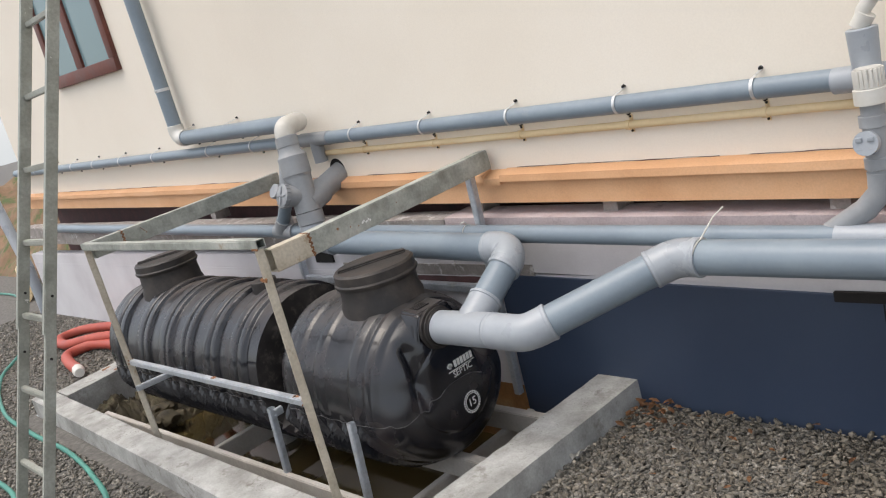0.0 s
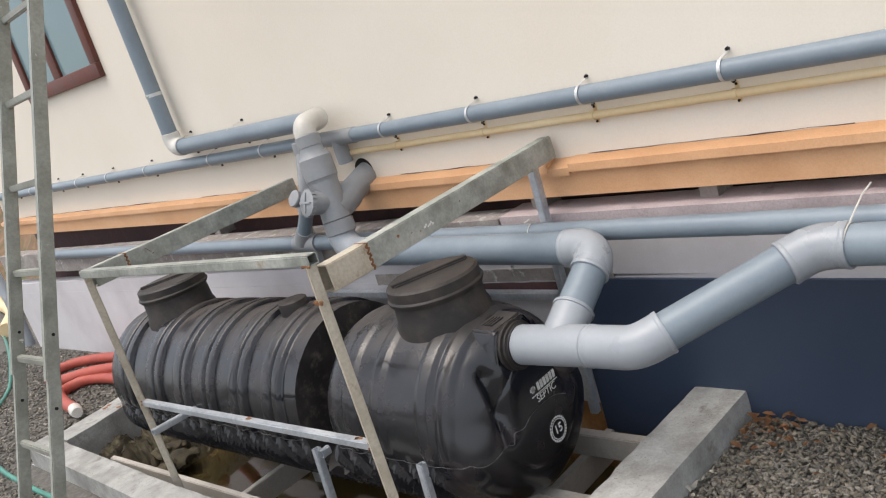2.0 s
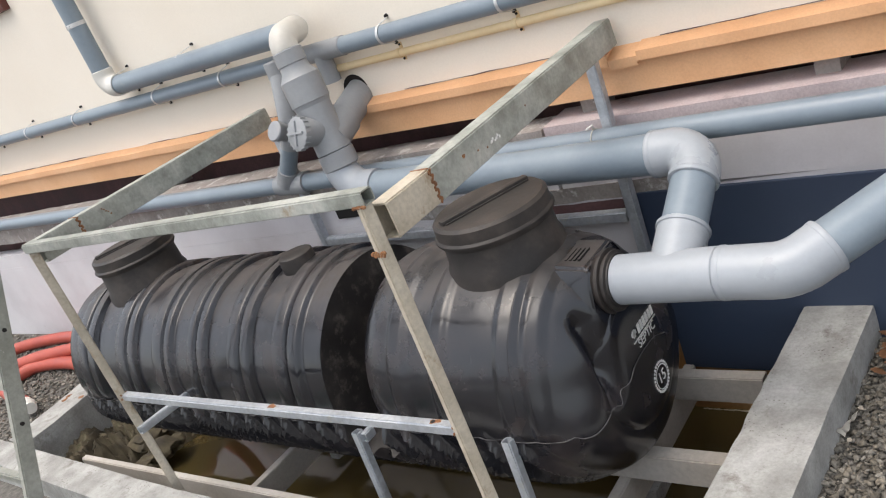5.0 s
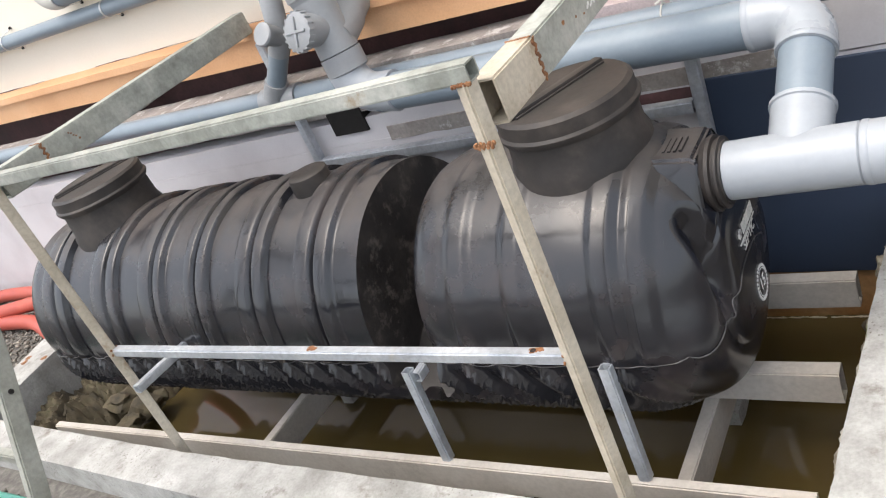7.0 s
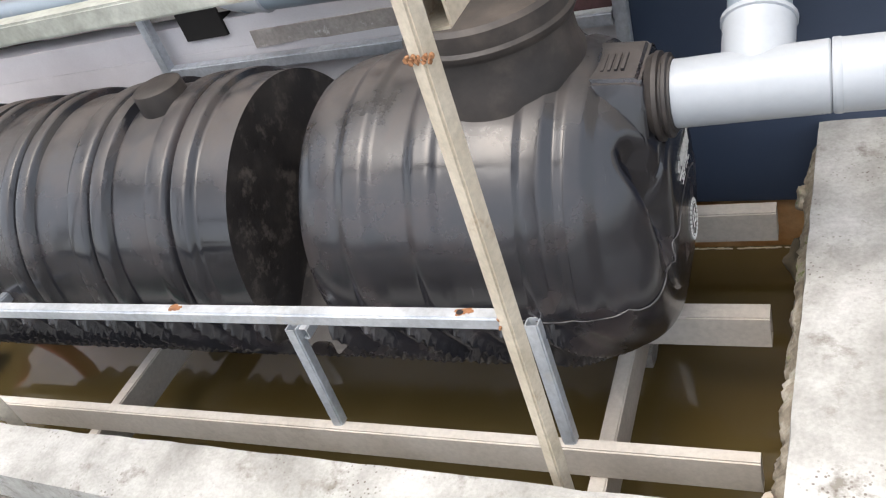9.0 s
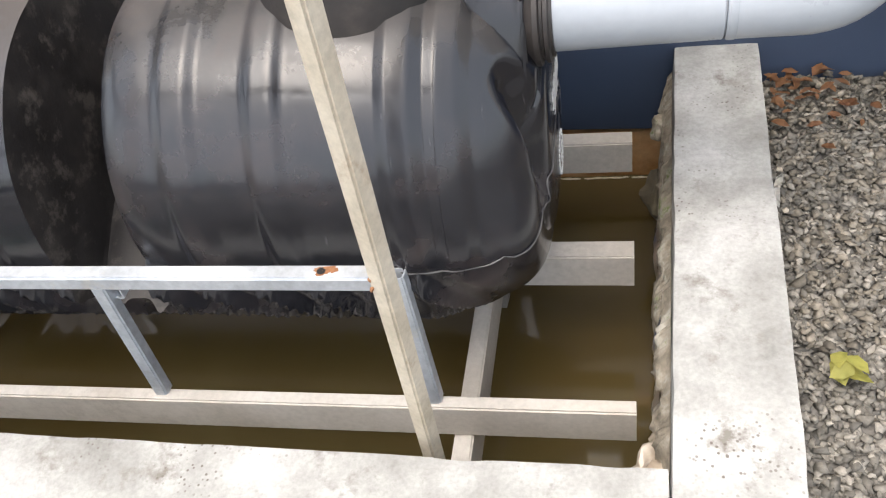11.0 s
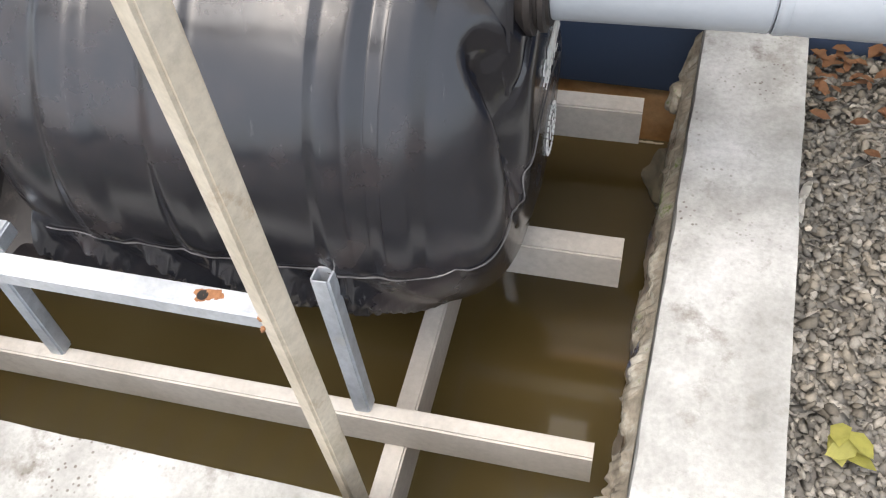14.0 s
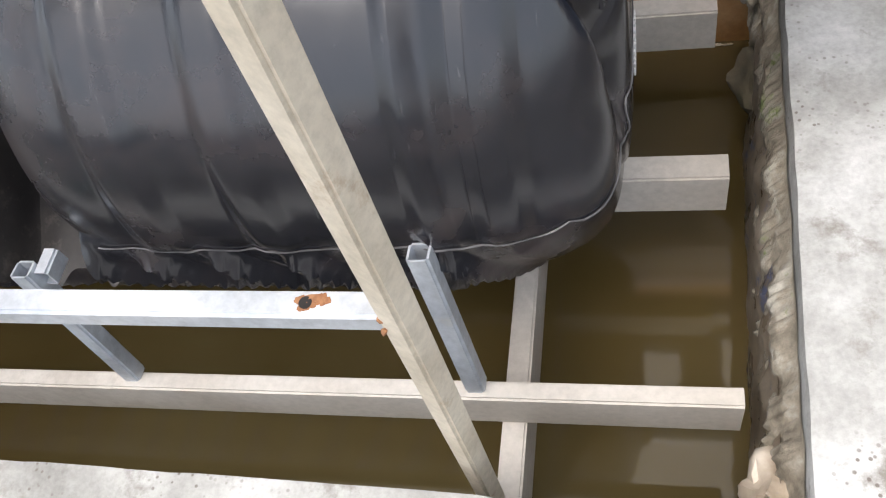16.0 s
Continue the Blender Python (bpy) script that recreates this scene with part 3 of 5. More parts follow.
for row, s in ((rows[0], -0.02), (rows[-1], 0.012)):
    prev = row
    x0 = TX0 if s < 0 else TX1
    for f, dx in ((0.98, s * 0.35), (0.95, s * 0.6), (0.91, s * 0.75), (0.87, s * 0.85), (0.83, s * 0.9), (0.78, s * 0.95), (0.72, s), (0.64, s), (0.52, s), (0.35, s), (0.05, s)):
        nx = [bm.verts.new((x0 + dx - (hollow(x0, (v.co.y - TY) * f, (v.co.z - TZ) * f) if s > 0 else 0.0), TY + (v.co.y - TY) * f, TZ + (v.co.z - TZ) * f)) for v in row]
        for j in range(NW):
            bm.faces.new((prev[j], nx[j], nx[(j + 1) % NW], prev[(j + 1) % NW]))
        prev = nx
    bm.faces.new(prev)
for f in bm.faces:
    c = f.calc_center_median()
    if -0.7759 < c.x < -0.614 and c.z > TZ - 0.16 and math.hypot(c.y - TY, c.z - TZ) < TR - 0.004:
        f.material_index = 1
body = part("body", bm, TANK, tank, "black ribbed plastic shell, dusty on top", angle=50)
body.data.materials.append(SLOT)

# mould seam: a wavy line along both flanks that steps up and closes round the near end
shell_tree = BVHTree.FromPolygons([v.co + BASE[body.name] for v in body.data.vertices], [tuple(f.vertices) for f in body.data.polygons])


def on_shell(p, d):
    """The place where a line through p along d first meets the shell from outside, 2 mm proud."""
    p, d = Vector(p), Vector(d).normalized()
    hit = shell_tree.ray_cast(p - d * 0.6, d)[0]
    return (hit or p) - d * 0.002


bm = bmesh.new()
pts = []
for i in range(301):
    x = TX0 + 0.05 + (0.005 - TX0 - 0.05) * i / 300
    z = 0.263 + 0.0060 * math.sin(x * 68.3) * (0.65 + 0.35 * math.sin(x * 11)) + 0.003 * math.sin(x * 31)
    pts.append(on_shell((x, TY, z), (0, 1, 0)))
corner = spline([(0.005, 0.30, 0.256), (0.022, 0.335, 0.252), (0.04, 0.370, 0.262), (0.05, 0.398, 0.272), (0.05, 0.425, 0.262), (0.05, 0.440, 0.288),
                 (0.06, 0.475, 0.285), (0.07, 0.51, 0.300), (0.07, 0.57, 0.306), (0.07, 0.64, 0.300), (0.06, 0.69, 0.275)], 6)
for q in corner[1:]:
    pts.append(on_shell(q, Vector((-0.16, TY, TZ)) - Vector((q.x, q.y, TZ - 0.01))))
for run in ([p for p in pts if p.x < -0.785], [p for p in pts if p.x > -0.590]):
    sweep(bm, run, [0.0013 + 0.0007 * noise.noise(p * 60) for p in run], 6)
part("mould_seam", bm, SEAM, body, "thin pale scuffed mould line")
bm = bmesh.new()
for x0, x1 in ((TX0 + 0.05, -0.785), (-0.590, 0.0)):
    sweep(bm, [on_shell((x0 + (x1 - x0) * i / 60, TY, 0.266 + 0.008 * math.sin(i * 0.9)), (0, -1, 0)) for i in range(61)], 0.0015, 6)
part("mould_seam", bm, SEAM, body, "thin pale scuffed mould line")

# shoulder block through which the outlet passes
bm = bmesh.new()
prof = [(-0.130, -0.04), (-0.098, 0.10), (-0.072, 0.142), (0.072, 0.142), (0.098, 0.10), (0.130, -0.04)]
rings = []
for x, k, dz in ((-0.16, 1.0, 0.020), (-0.05, 1.0, 0.010), (0.040, 1.0, 0.002), (0.048, 0.97, -0.003)):
    rings.append([bm.verts.new((x, TY + y * k, TZ + 0.14 + z * k + dz)) for y, z in prof])
for a, c in zip(rings, rings[1:]):
    for j in range(6):
        bm.faces.new((a[j], a[(j + 1) % 6], c[(j + 1) % 6], c[j]))
bm.faces.new(rings[0])
bm.faces.new(rings[-1][::-1])
bmesh.ops.bevel(bm, geom=bm.edges[:], offset=0.007, segments=2, affect="EDGES")
shoulder = part("outlet_shoulder", bm, TANK, tank)
for i in range(4):
    bm = bmesh.new()
    boxes(bm, (-0.03 + 0.012 * i, TY - 0.04, TZ + 0.284), (-0.024 + 0.012 * i, TY + 0.02, TZ + 0.2925), 0.001)
    part("moulded_rib", bm, TANK, shoulder)
ring_x = (0.045, 0.056, 0.058, 0.066, 0.068, 0.072, 0.074, 0.080, 0.082, 0.086)
bm = tube([(x, TY - 0.014, 0.52) for x in ring_x], [0.074, 0.078, 0.080, 0.080, 0.071, 0.071, 0.075, 0.075, 0.067, 0.066], 40)
part("outlet_collar", bm, NECK, tank, "ribbed black rubber collar")
bm = bmesh.new()
sweep(bm, [(TX0 + 0.04, TY, 0.52), (TX0 - 0.05, TY, 0.52)], 0.066, 28)
boxes(bm, (TX0 - 0.005, TY - 0.11, TZ + 0.13), (TX0 + 0.1, TY + 0.11, TZ + 0.275), 0.02)
part("inlet_collar", bm, TANK, tank)


def manhole(x, y, z, r, slot):
    """A manhole neck with its lid."""
    bm = bmesh.new()
    sweep(bm, [(x, y, TZ + 0.20), (x, y, TZ + 0.315), (x, y, TZ + 0.335), (x, y, z - 0.058)], [r + 0.012, r + 0.008, r, r - 0.004], 56)
    part("manhole_neck", bm, NECK, tank)
    bm = bmesh.new()
    sweep(bm, [(x, y, z - 0.060), (x, y, z - 0.050), (x, y, z - 0.044), (x, y, z - 0.038), (x, y, z - 0.008), (x, y, z)],
          [r + 0.004, r + 0.010, r + 0.010, r + 0.004, r + 0.003, r - 0.006], 64)
    lid = part("manhole_lid", bm, NECK, tank, "dusty round black screw lid")
    bm = bmesh.new()
    m = Matrix.Translation((x, y, z)) @ pose(0, 0, 0, 0, 0, slot)
    if r > 0.12:
        boxes(bm, (-r * 0.88, 0.004, -0.003), (r * 0.88, 0.030, 0.011), 0.004, m)
        boxes(bm, (-r * 0.84, -0.004, -0.003), (r * 0.84, 0.003, 0.004), 0.001, m)
    part("grip_bar", bm, NECK, lid)
    return lid


LID_R = 0.152
manhole(-0.222, TY + 0.003, 0.757, LID_R, 62)
manhole(-2.0, TY + 0.003, 0.778, LID_R + 0.004, 62)
bm = bmesh.new()
sweep(bm, [(-1.035, TY - 0.01, 0.61), (-1.035, TY - 0.01, 0.668), (-1.035, TY - 0.01, 0.674), (-1.035, TY - 0.01, 0.677)], [0.060, 0.058, 0.057, 0.052], 32)
part("vent_plug", bm, NECK, tank, "small round black vent plug")

# print on the near end: plain bars for the maker's name, then the word and the number
EX = TX1 + 0.014


def printed(text, size, at, name, label):
    c = bpy.data.curves.new(name, "FONT")
    c.body, c.size, c.align_x, c.align_y, c.extrude = text, size, "CENTER", "CENTER", 0.0006
    tmp = bpy.data.objects.new(name, c)
    me = bpy.data.meshes.new_from_object(tmp)
    bm = bmesh.new()
    bm.from_mesh(me)
    bpy.data.objects.remove(tmp)
    bpy.data.meshes.remove(me)
    bm.transform(Matrix.Translation(at) @ pose(0, 0, 0, 90, 0, 90))
    part(name, bm, WHITEMARK, tank, label, smooth=False)


bm = bmesh.new()
for i in range(6):
    y = TY + 0.006 + i * 0.0165
    boxes(bm, (EX - 0.001, y, 0.352), (EX + 0.001, y + 0.012, 0.378))
for k, (dy, dz) in enumerate(((-0.022, 0.361), (-0.016, 0.367), (-0.028, 0.367), (-0.022, 0.371))):
    boxes(bm, (EX - 0.001, TY + dy, dz - 0.005), (EX + 0.001, TY + dy + 0.012, dz + 0.005))
boxes(bm, (EX - 0.001, TY - 0.028, 0.343), (EX + 0.001, TY + 0.106, 0.346))
part("maker_mark", bm, WHITEMARK, tank, "white printed bars", smooth=False)
printed("SEPTIC", 0.033, (EX, TY + 0.040, 0.328), "printed_word", "white printed word SEPTIC")
printed("15", 0.042, (EX + 0.001, TY + 0.042, 0.195), "printed_number", "white printed number 15")
bm = bmesh.new()
for r0, r1, n in ((0.031, 0.034, 40),):
    for j in range(n):
        a0, a1 = 2 * math.pi * j / n, 2 * math.pi * (j + 1) / n
        q = [bm.verts.new((EX + 0.0012, TY + 0.042 + r * math.cos(a), 0.195 + r * math.sin(a))) for r, a in ((r0, a0), (r1, a0), (r1, a1), (r0, a1))]
        bm.faces.new(q)
for j in range(26):
    a = 2 * math.pi * j / 26
    c = Vector((EX, TY + 0.042 + 0.0395 * math.cos(a), 0.195 + 0.0395 * math.sin(a)))
    boxes(bm, c - Vector((0.001, 0.0027, 0.0027)), c + Vector((0.0012, 0.0027, 0.0027)))
part("printed_ring", bm, WHITEMARK, tank, "white toothed ring", smooth=False)


# ---- steel beams in the pit ----
def box_beam(name, a, c, w, h, mat, label, category="steel beam", group="beams under the tank"):
    bm = square_tube(bmesh.new(), a, c, w, h, 0.004)
    return solid(name, bm, mat, label, category, group=group, angle=25)


for y, yl, w, x0, x1, lab in ((0.191, 0.168, 0.028, -2.53, 0.206, "long silty steel box beam along the pit, in front of the tank"),
                       (0.558, 0.558, 0.047, -2.45, 0.205, "long silty steel box beam under the tank"),
                       (0.905, 0.905, 0.045, -2.45, 0.203, "long silty steel box beam behind the tank")):
    box_beam("steel_beam", (x0, yl, -0.0585), (x1, y, -0.0585), w, 0.088, BEAMSTEEL, lab)
for x in (-0.100, -1.485):
    box_beam("cross_beam", (x, 0.02, -0.1555), (x, 1.065, -0.1555), 0.036, 0.105, BEAMSTEEL, "steel cross beam carrying the long beams over the water")
for x in (-0.100, -1.48):
    solid("bearing_block", rough_box((x - 0.03, 0.62, -0.72), (x + 0.018, 0.72, -0.232), 0.08, 0.006, seed=3), CONCRETE,
          "concrete block under the cross beam in the water", "block", group="bearing blocks")

# ---- the steel frame over the tank ----
frame_label = "welded steel frame of square tubes standing over the tank"
rig = thing("steel_frame", (-0.83, 0.55, -0.125), frame_label, "steel frame")


def member(name, a, c, w, h, mat, label="", up=(0, 0, 1), wall=0.003):
    return part(name, square_tube(bmesh.new(), a, c, w, h, wall, up), mat, rig, label, angle=25)


FY, RY = 0.068, 1.045
member("front_post", (-0.121, FY - 0.004, -0.103), (-0.090, FY - 0.004, 1.004), 0.027, 0.028, DUSTYSTEEL, "rust-stained front post", up=(0.40, 0.917, 0))
member("front_post", (-1.577, FY - 0.004, -0.103), (-1.558, FY - 0.004, 1.004), 0.027, 0.028, DUSTYSTEEL, "dusty front post", up=(0.40, 0.917, 0))
member("front_top_bar", (-1.586, FY, 1.021), (-0.074, FY, 1.018), 0.034, 0.031, GREENSTEEL, "dull weathered top bar")
member("front_rail", (-1.554, FY + 0.003, 0.448), (-0.118, FY + 0.003, 0.448), 0.026, 0.026, STEEL, "bright galvanised rail with rust spots")
member("rear_post", (-0.124, RY, -0.02), (-0.084, RY, 0.945), 0.032, 0.032, STEEL, "grey rear post", up=(0, 1, 0))
member("rear_post", (-1.478, RY, -0.02), (-1.460, RY, 0.945), 0.032, 0.032, STEEL, "grey rear post", up=(0, 1, 0))
member("rear_rail", (-1.449, RY, 0.480), (-0.124, RY, 0.458), 0.034, 0.034, STEEL, "galvanised rear rail")
for x, xf, zn, zf, lab in ((-0.083, -0.060, 0.954, 0.983, "deep greenish steel side beam with a weld line"), (-1.580, -1.578, 0.996, 1.006, "deep greenish steel side beam")):
    side = member("side_beam", (x + 0.003, 0.236, zn), (xf, 1.125, zf), 0.050, 0.078, GREENSTEEL, lab, wall=0.004)
    member("beam_end_piece", (x, FY + 0.022, zn - 0.002), (x + 0.003, 0.235, zn), 0.050, 0.078, DUSTYSTEEL if x > -1 else GREENSTEEL, "welded-on end piece of the side beam", wall=0.004)
    bm = bmesh.new()
    for k in range(16):
        z = zn - 0.037 + 0.0048 * k
        blob(bm, (x + 0.0285, 0.235 + 0.004 * math.sin(k * 1.7), z), (0.0022, 0.004, 0.005), k, 0.7, sub=1)
        if k < 8:
            blob(bm, (x - 0.019 + 0.006 * k, 0.235, zn + 0.0393), (0.005, 0.004, 0.0018), k + 40, 0.7, sub=1)
    part("weld_line", bm, RUST, side, "rusty weld line")
    bm = bmesh.new()
    marks = ((0.350, 0.966, 0.006), (0.402, 0.956, 0.003), (0.436, 0.948, 0.003), (0.62, 0.972, 0.003)) if x > -1 else ((0.323, 1.018, 0.003), (0.329, 1.013, 0.003), (0.333, 1.006, 0.003), (0.339, 1.001, 0.003), (0.345, 0.991, 0.004))
    for k, (y, z, s) in enumerate(marks):
        blob(bm, (x + 0.0285 + 0.026 * (y - 0.236), y, z), (0.0012, s, s * 0.8), k, 0.7, sub=1)
    tagged(part("scar", bm, RUST, side, "dark scars in the paint"), kind="stuff")
    if x > -1:
        bm = bmesh.new()
        for k in range(6):
            blob(bm, (x + 0.0345, 0.455 + 0.007 * k, 0.953 + 0.004 * math.sin(k * 2.0)), (0.0008, 0.005, 0.004), k + 9, 0.8, sub=1)
        tagged(part("paint_splash", bm, WHITEMARK, side, "pale paint splash"), kind="stuff")
for n, fn in ((14, lambda k: (-0.111 + 0.0028 * k, FY - 0.019, 0.90 + 0.004 * math.sin(k * 2.1))), (9, lambda k: (-0.119, FY - 0.016 + 0.004 * k, 0.448 + 0.014 * math.sin(k * 1.3))),
              (9, lambda k: (-1.553, FY - 0.016 + 0.004 * k, 0.448 + 0.014 * math.sin(k * 1.3))), (9, lambda k: (-0.108 + 0.004 * k, FY - 0.018, 1.003))):
    bm = bmesh.new()
    for k in range(n):
        blob(bm, fn(k), (0.0034, 0.003, 0.0042), k + n, 0.7, sub=1)
    tagged(part("weld_bead", bm, RUST, rig, "rusty weld bead"), kind="stuff")
for x, rr in ((-0.180, 0.013), (-0.770, 0.012)):
    bm = bmesh.new()
    spot = random.Random(int(-x * 1000))
    for k in range(22):
        a, d = spot.random() * 6.28, rr * spot.random() ** 0.6
        s = 0.0015 + 0.0035 * spot.random()
        blob(bm, (x + d * 1.1 * math.cos(a), FY + 0.004 + d * 0.6 * math.sin(a), 0.4612), (s * 1.3, s, 0.0008), k, 0.8, sub=1)
    tagged(part("rust_spot", bm, RUST, rig, "rust spot round a drilled hole"), kind="stuff")
bm = tube([(-0.188, FY + 0.003, 0.4605), (-0.188, FY + 0.003, 0.4621)], 0.006, 16)
part("bolt_hole", bm, DARK, rig)


def short_post(a, c, label):
    ob = solid("short_post", square_tube(bmesh.new(), a, c, 0.027, 0.027, 0.0028, (0, 1, 0)), STEEL, label, "steel post", group="short posts on the front beam", angle=25)
    return ob


short_post((-0.142, 0.196, -0.0145), (-0.158, 0.232, 0.277), "short galvanised square post standing on the front beam, open top")
p2 = short_post((-0.676, 0.194, -0.0145), (-0.680, 0.216, 0.266), "leaning short galvanised post with a small bracket")
bm = square_tube(bmesh.new(), (-0.658, 0.214, 0.246), (-0.658, 0.250, 0.246), 0.022, 0.03, 0.003)
part("bracket", bm, STEEL, p2)
member("stub_tube", (-1.533, 0.040, 0.329), (-1.538, 0.255, 0.318), 0.026, 0.026, STEEL, "short bluish stub tube below the rail")

# ---- drain pipes ----
PR, FR = 0.054, 0.0605


def pipe_part(name, pts, r, mat, parent, label="", seg=28):
    return part(name, tube(pts, r, seg), mat, parent, label)


def lip(bm, at, d, r=0.0605):
    """A low rounded band round a fitting's mouth."""
    at, d = Vector(at), Vector(d).normalized()
    sweep(bm, [at - d * 0.002, at, at + d * 0.010, at + d * 0.012], [r, r + 0.0014, r + 0.0014, r], 36)


AX = Vector((0.22, 0.555, 0.520))             # tee on the outlet
C1 = Vector((0.225, 0.872, 0.700))            # elbow above it
outlet = thing("outlet_pipe", (0.3, 0.56, 0.46), "light grey outlet pipe with tee and bends leaving the tank", "drain pipe")
bm = tube([(0.084, 0.556, 0.522), (0.087, 0.556, 0.522), (0.332, 0.555, 0.527), (0.335, 0.555, 0.527)], [FR - 0.003, FR, FR, FR - 0.003], 36)
br = (C1 - AX).normalized()
socket(bm, AX, br, 0.135, FR)
part("tee", bm, FITTING, outlet, "pale grey tee fitting")
B1, B2 = Vector((0.485, 0.553, 0.527)), Vector((0.865, 0.885, 0.662))
d12 = (B2 - B1).normalized()
bm = tube([(0.3365, 0.555, 0.527)] + bend((0.34, 0.555, 0.527), B1, B2, 0.10, 6) + [B1 + d12 * 0.085, B1 + d12 * 0.087], [FR] * 8 + [FR, FR - 0.004], 36)
lip(bm, (0.339, 0.555, 0.527), (1, 0, 0.01))
lip(bm, B1 + d12 * 0.078, d12)
part("lower_bend", bm, FITTING, outlet, "pale grey 45 degree bend")
pipe_part("sloping_pipe", [B1 + d12 * 0.06, B2 - d12 * 0.05], PR, PVC, outlet, "grey sloping pipe", 36)
ex = Vector((1, 0, 0.0))
bm = tube([B2 - d12 * 0.09, B2 - d12 * 0.088] + bend(B1, B2, B2 + ex, 0.10, 6) + [B2 + ex * 0.085, B2 + ex * 0.087], [FR - 0.004] + [FR] * 8 + [FR - 0.004], 36)
lip(bm, B2 - d12 * 0.086, d12)
lip(bm, B2 + ex * 0.076, ex)
part("upper_bend", bm, FITTING, outlet, "pale grey 45 degree bend")
pipe_part("long_pipe", [B2 + ex * 0.06, (3.6, 0.885, 0.64)], PR, PVC, outlet, "long grey pipe along the wall", 36)
bm = bmesh.new()
ring = [Vector((0.945 + 0.012 * math.sin(a), 0.885 + 0.0565 * math.cos(a), 0.662 + 0.0565 * math.sin(a))) for a in [2 * math.pi * i / 28 for i in range(29)]]
sweep(bm, ring, 0.0025, 6)
sweep(bm, [ring[7], ring[7] + Vector((0.02, 0.06, 0.05)), ring[7] + Vector((0.03, 0.11, 0.065))], 0.0025, 6)
part("cable_tie", bm, WHITEPVC, outlet, "white cable tie")

soil = thing("soil_pipe", (-0.5, 0.872, 0.64), "thick grey soil pipe with elbow dropping to the tank outlet", "drain pipe")
P1A = Vector((-0.95, 0.884, 0.735))
bm = tube([C1 - Vector((0.125, 0, -0.003)), C1 - Vector((0.122, 0, -0.003))] + bend(P1A, C1, AX, 0.075, 10) + [C1 - br * 0.098, C1 - br * 0.101], [FR - 0.004] + [FR] * 12 + [FR - 0.004], 36)
lip(bm, C1 - Vector((0.122, 0, -0.003)), ex)
lip(bm, C1 - br * 0.098, br)
part("elbow", bm, FITTING, soil, "pale grey elbow")
pipe_part("drop_pipe", [C1 - br * 0.07, AX + br * 0.10], PR, PVC, soil, "short grey drop pipe", 36)
pipe_part("run_pipe", [P1A, C1 - Vector((0.09, 0, -0.002))], PR, PVC, soil, "grey run pipe", 36)
# stack with its access caps
SA, SB = Vector((-1.078, 0.930, 1.215)), Vector((-1.034, 0.900, 0.86))


def st(z):
    """A place on the stack's axis at the height z."""
    return SB.lerp(SA, (z - 0.86) / 0.355) + Vector((0, 0, 0.014))


bm = tube([st(1.228), st(1.224), st(1.180), st(1.178), st(1.160), st(1.135), st(1.131), st(1.045), st(1.043), st(1.030)],
          [0.046, 0.052, 0.052, 0.049, 0.050, 0.066, 0.069, 0.069, 0.066, 0.062], 32)
part("reducer", bm, MIDGREY, soil, "mid grey reducer collar")
bm = tube([st(1.04), st(0.93), st(0.868)], [0.062, 0.059, 0.062], 32)
HOLE = Vector((-1.098, 1.26, 1.012))
sweep(bm, [st(0.905), st(0.905).lerp(HOLE, 0.33), st(0.905).lerp(HOLE, 0.345), HOLE], [0.063, 0.063, 0.056, 0.056], 28)
cc = Vector((-1.056, 0.822, 0.984))
capd = Vector((-0.012, -0.085, 0.035)).normalized()
sweep(bm, [st(0.945), cc], 0.050, 28)
part("double_wye", bm, MIDGREY, soil, "mid grey double wye fitting")
part("lower_socket", tube([st(0.866), st(0.864), st(0.81), st(0.806)], [0.058, 0.064, 0.064, 0.058], 32), MIDGREY, soil)
bm = tube([cc, cc + capd * 0.002, cc + capd * 0.022, cc + capd * 0.026], [0.050, 0.056, 0.056, 0.050], 24)
cap = part("access_cap", bm, MIDGREY, soil, "round screw access cap")
mm = Matrix.Translation(cc + capd * 0.028) @ capd.to_track_quat("Z", "Y").to_matrix().to_4x4()
bm = bmesh.new()
boxes(bm, (-0.042, -0.004, -0.003), (0.042, 0.004, 0.004), 0.001, mm)
boxes(bm, (-0.004, -0.042, -0.003), (0.004, -0.0045, 0.004), 0.001, mm)
boxes(bm, (-0.004, 0.0045, -0.003), (0.004, 0.042, 0.004), 0.001, mm)
part("grip_bar", bm, MIDGREY, cap)
bm = bmesh.new()
for k in range(18):
    boxes(bm, (0.0545, -0.0045, -0.024), (0.0595, 0.0045, -0.004), 0.001, mm @ pose(0, 0, 0, 0, 0, 20 * k))
part("knurled_rim", bm, MIDGREY, cap)
bm = tube([st(0.807)] + bend(st(0.9), Vector((-1.030, 0.884, 0.744)), P1A + Vector((0.5, 0, -0.012)), 0.10, 8) + [(-0.885, 0.884, 0.734), (-0.882, 0.884, 0.734)],
          [0.058] + [0.058] * 9 + [FR, PR], 32)
part("foot_bend", bm, FITTING, soil, "pale grey foot bend")

# no sleeve or hole: a thin dark disc paints the gap's shade
part("dark_gap_disc", tube([wp(-1.124, 0.0, 0.970), wp(-1.124, 0.0015, 0.970)], 0.060, 28), DARK, soil, "flat dark disc painting the shaded gap above the pipe")

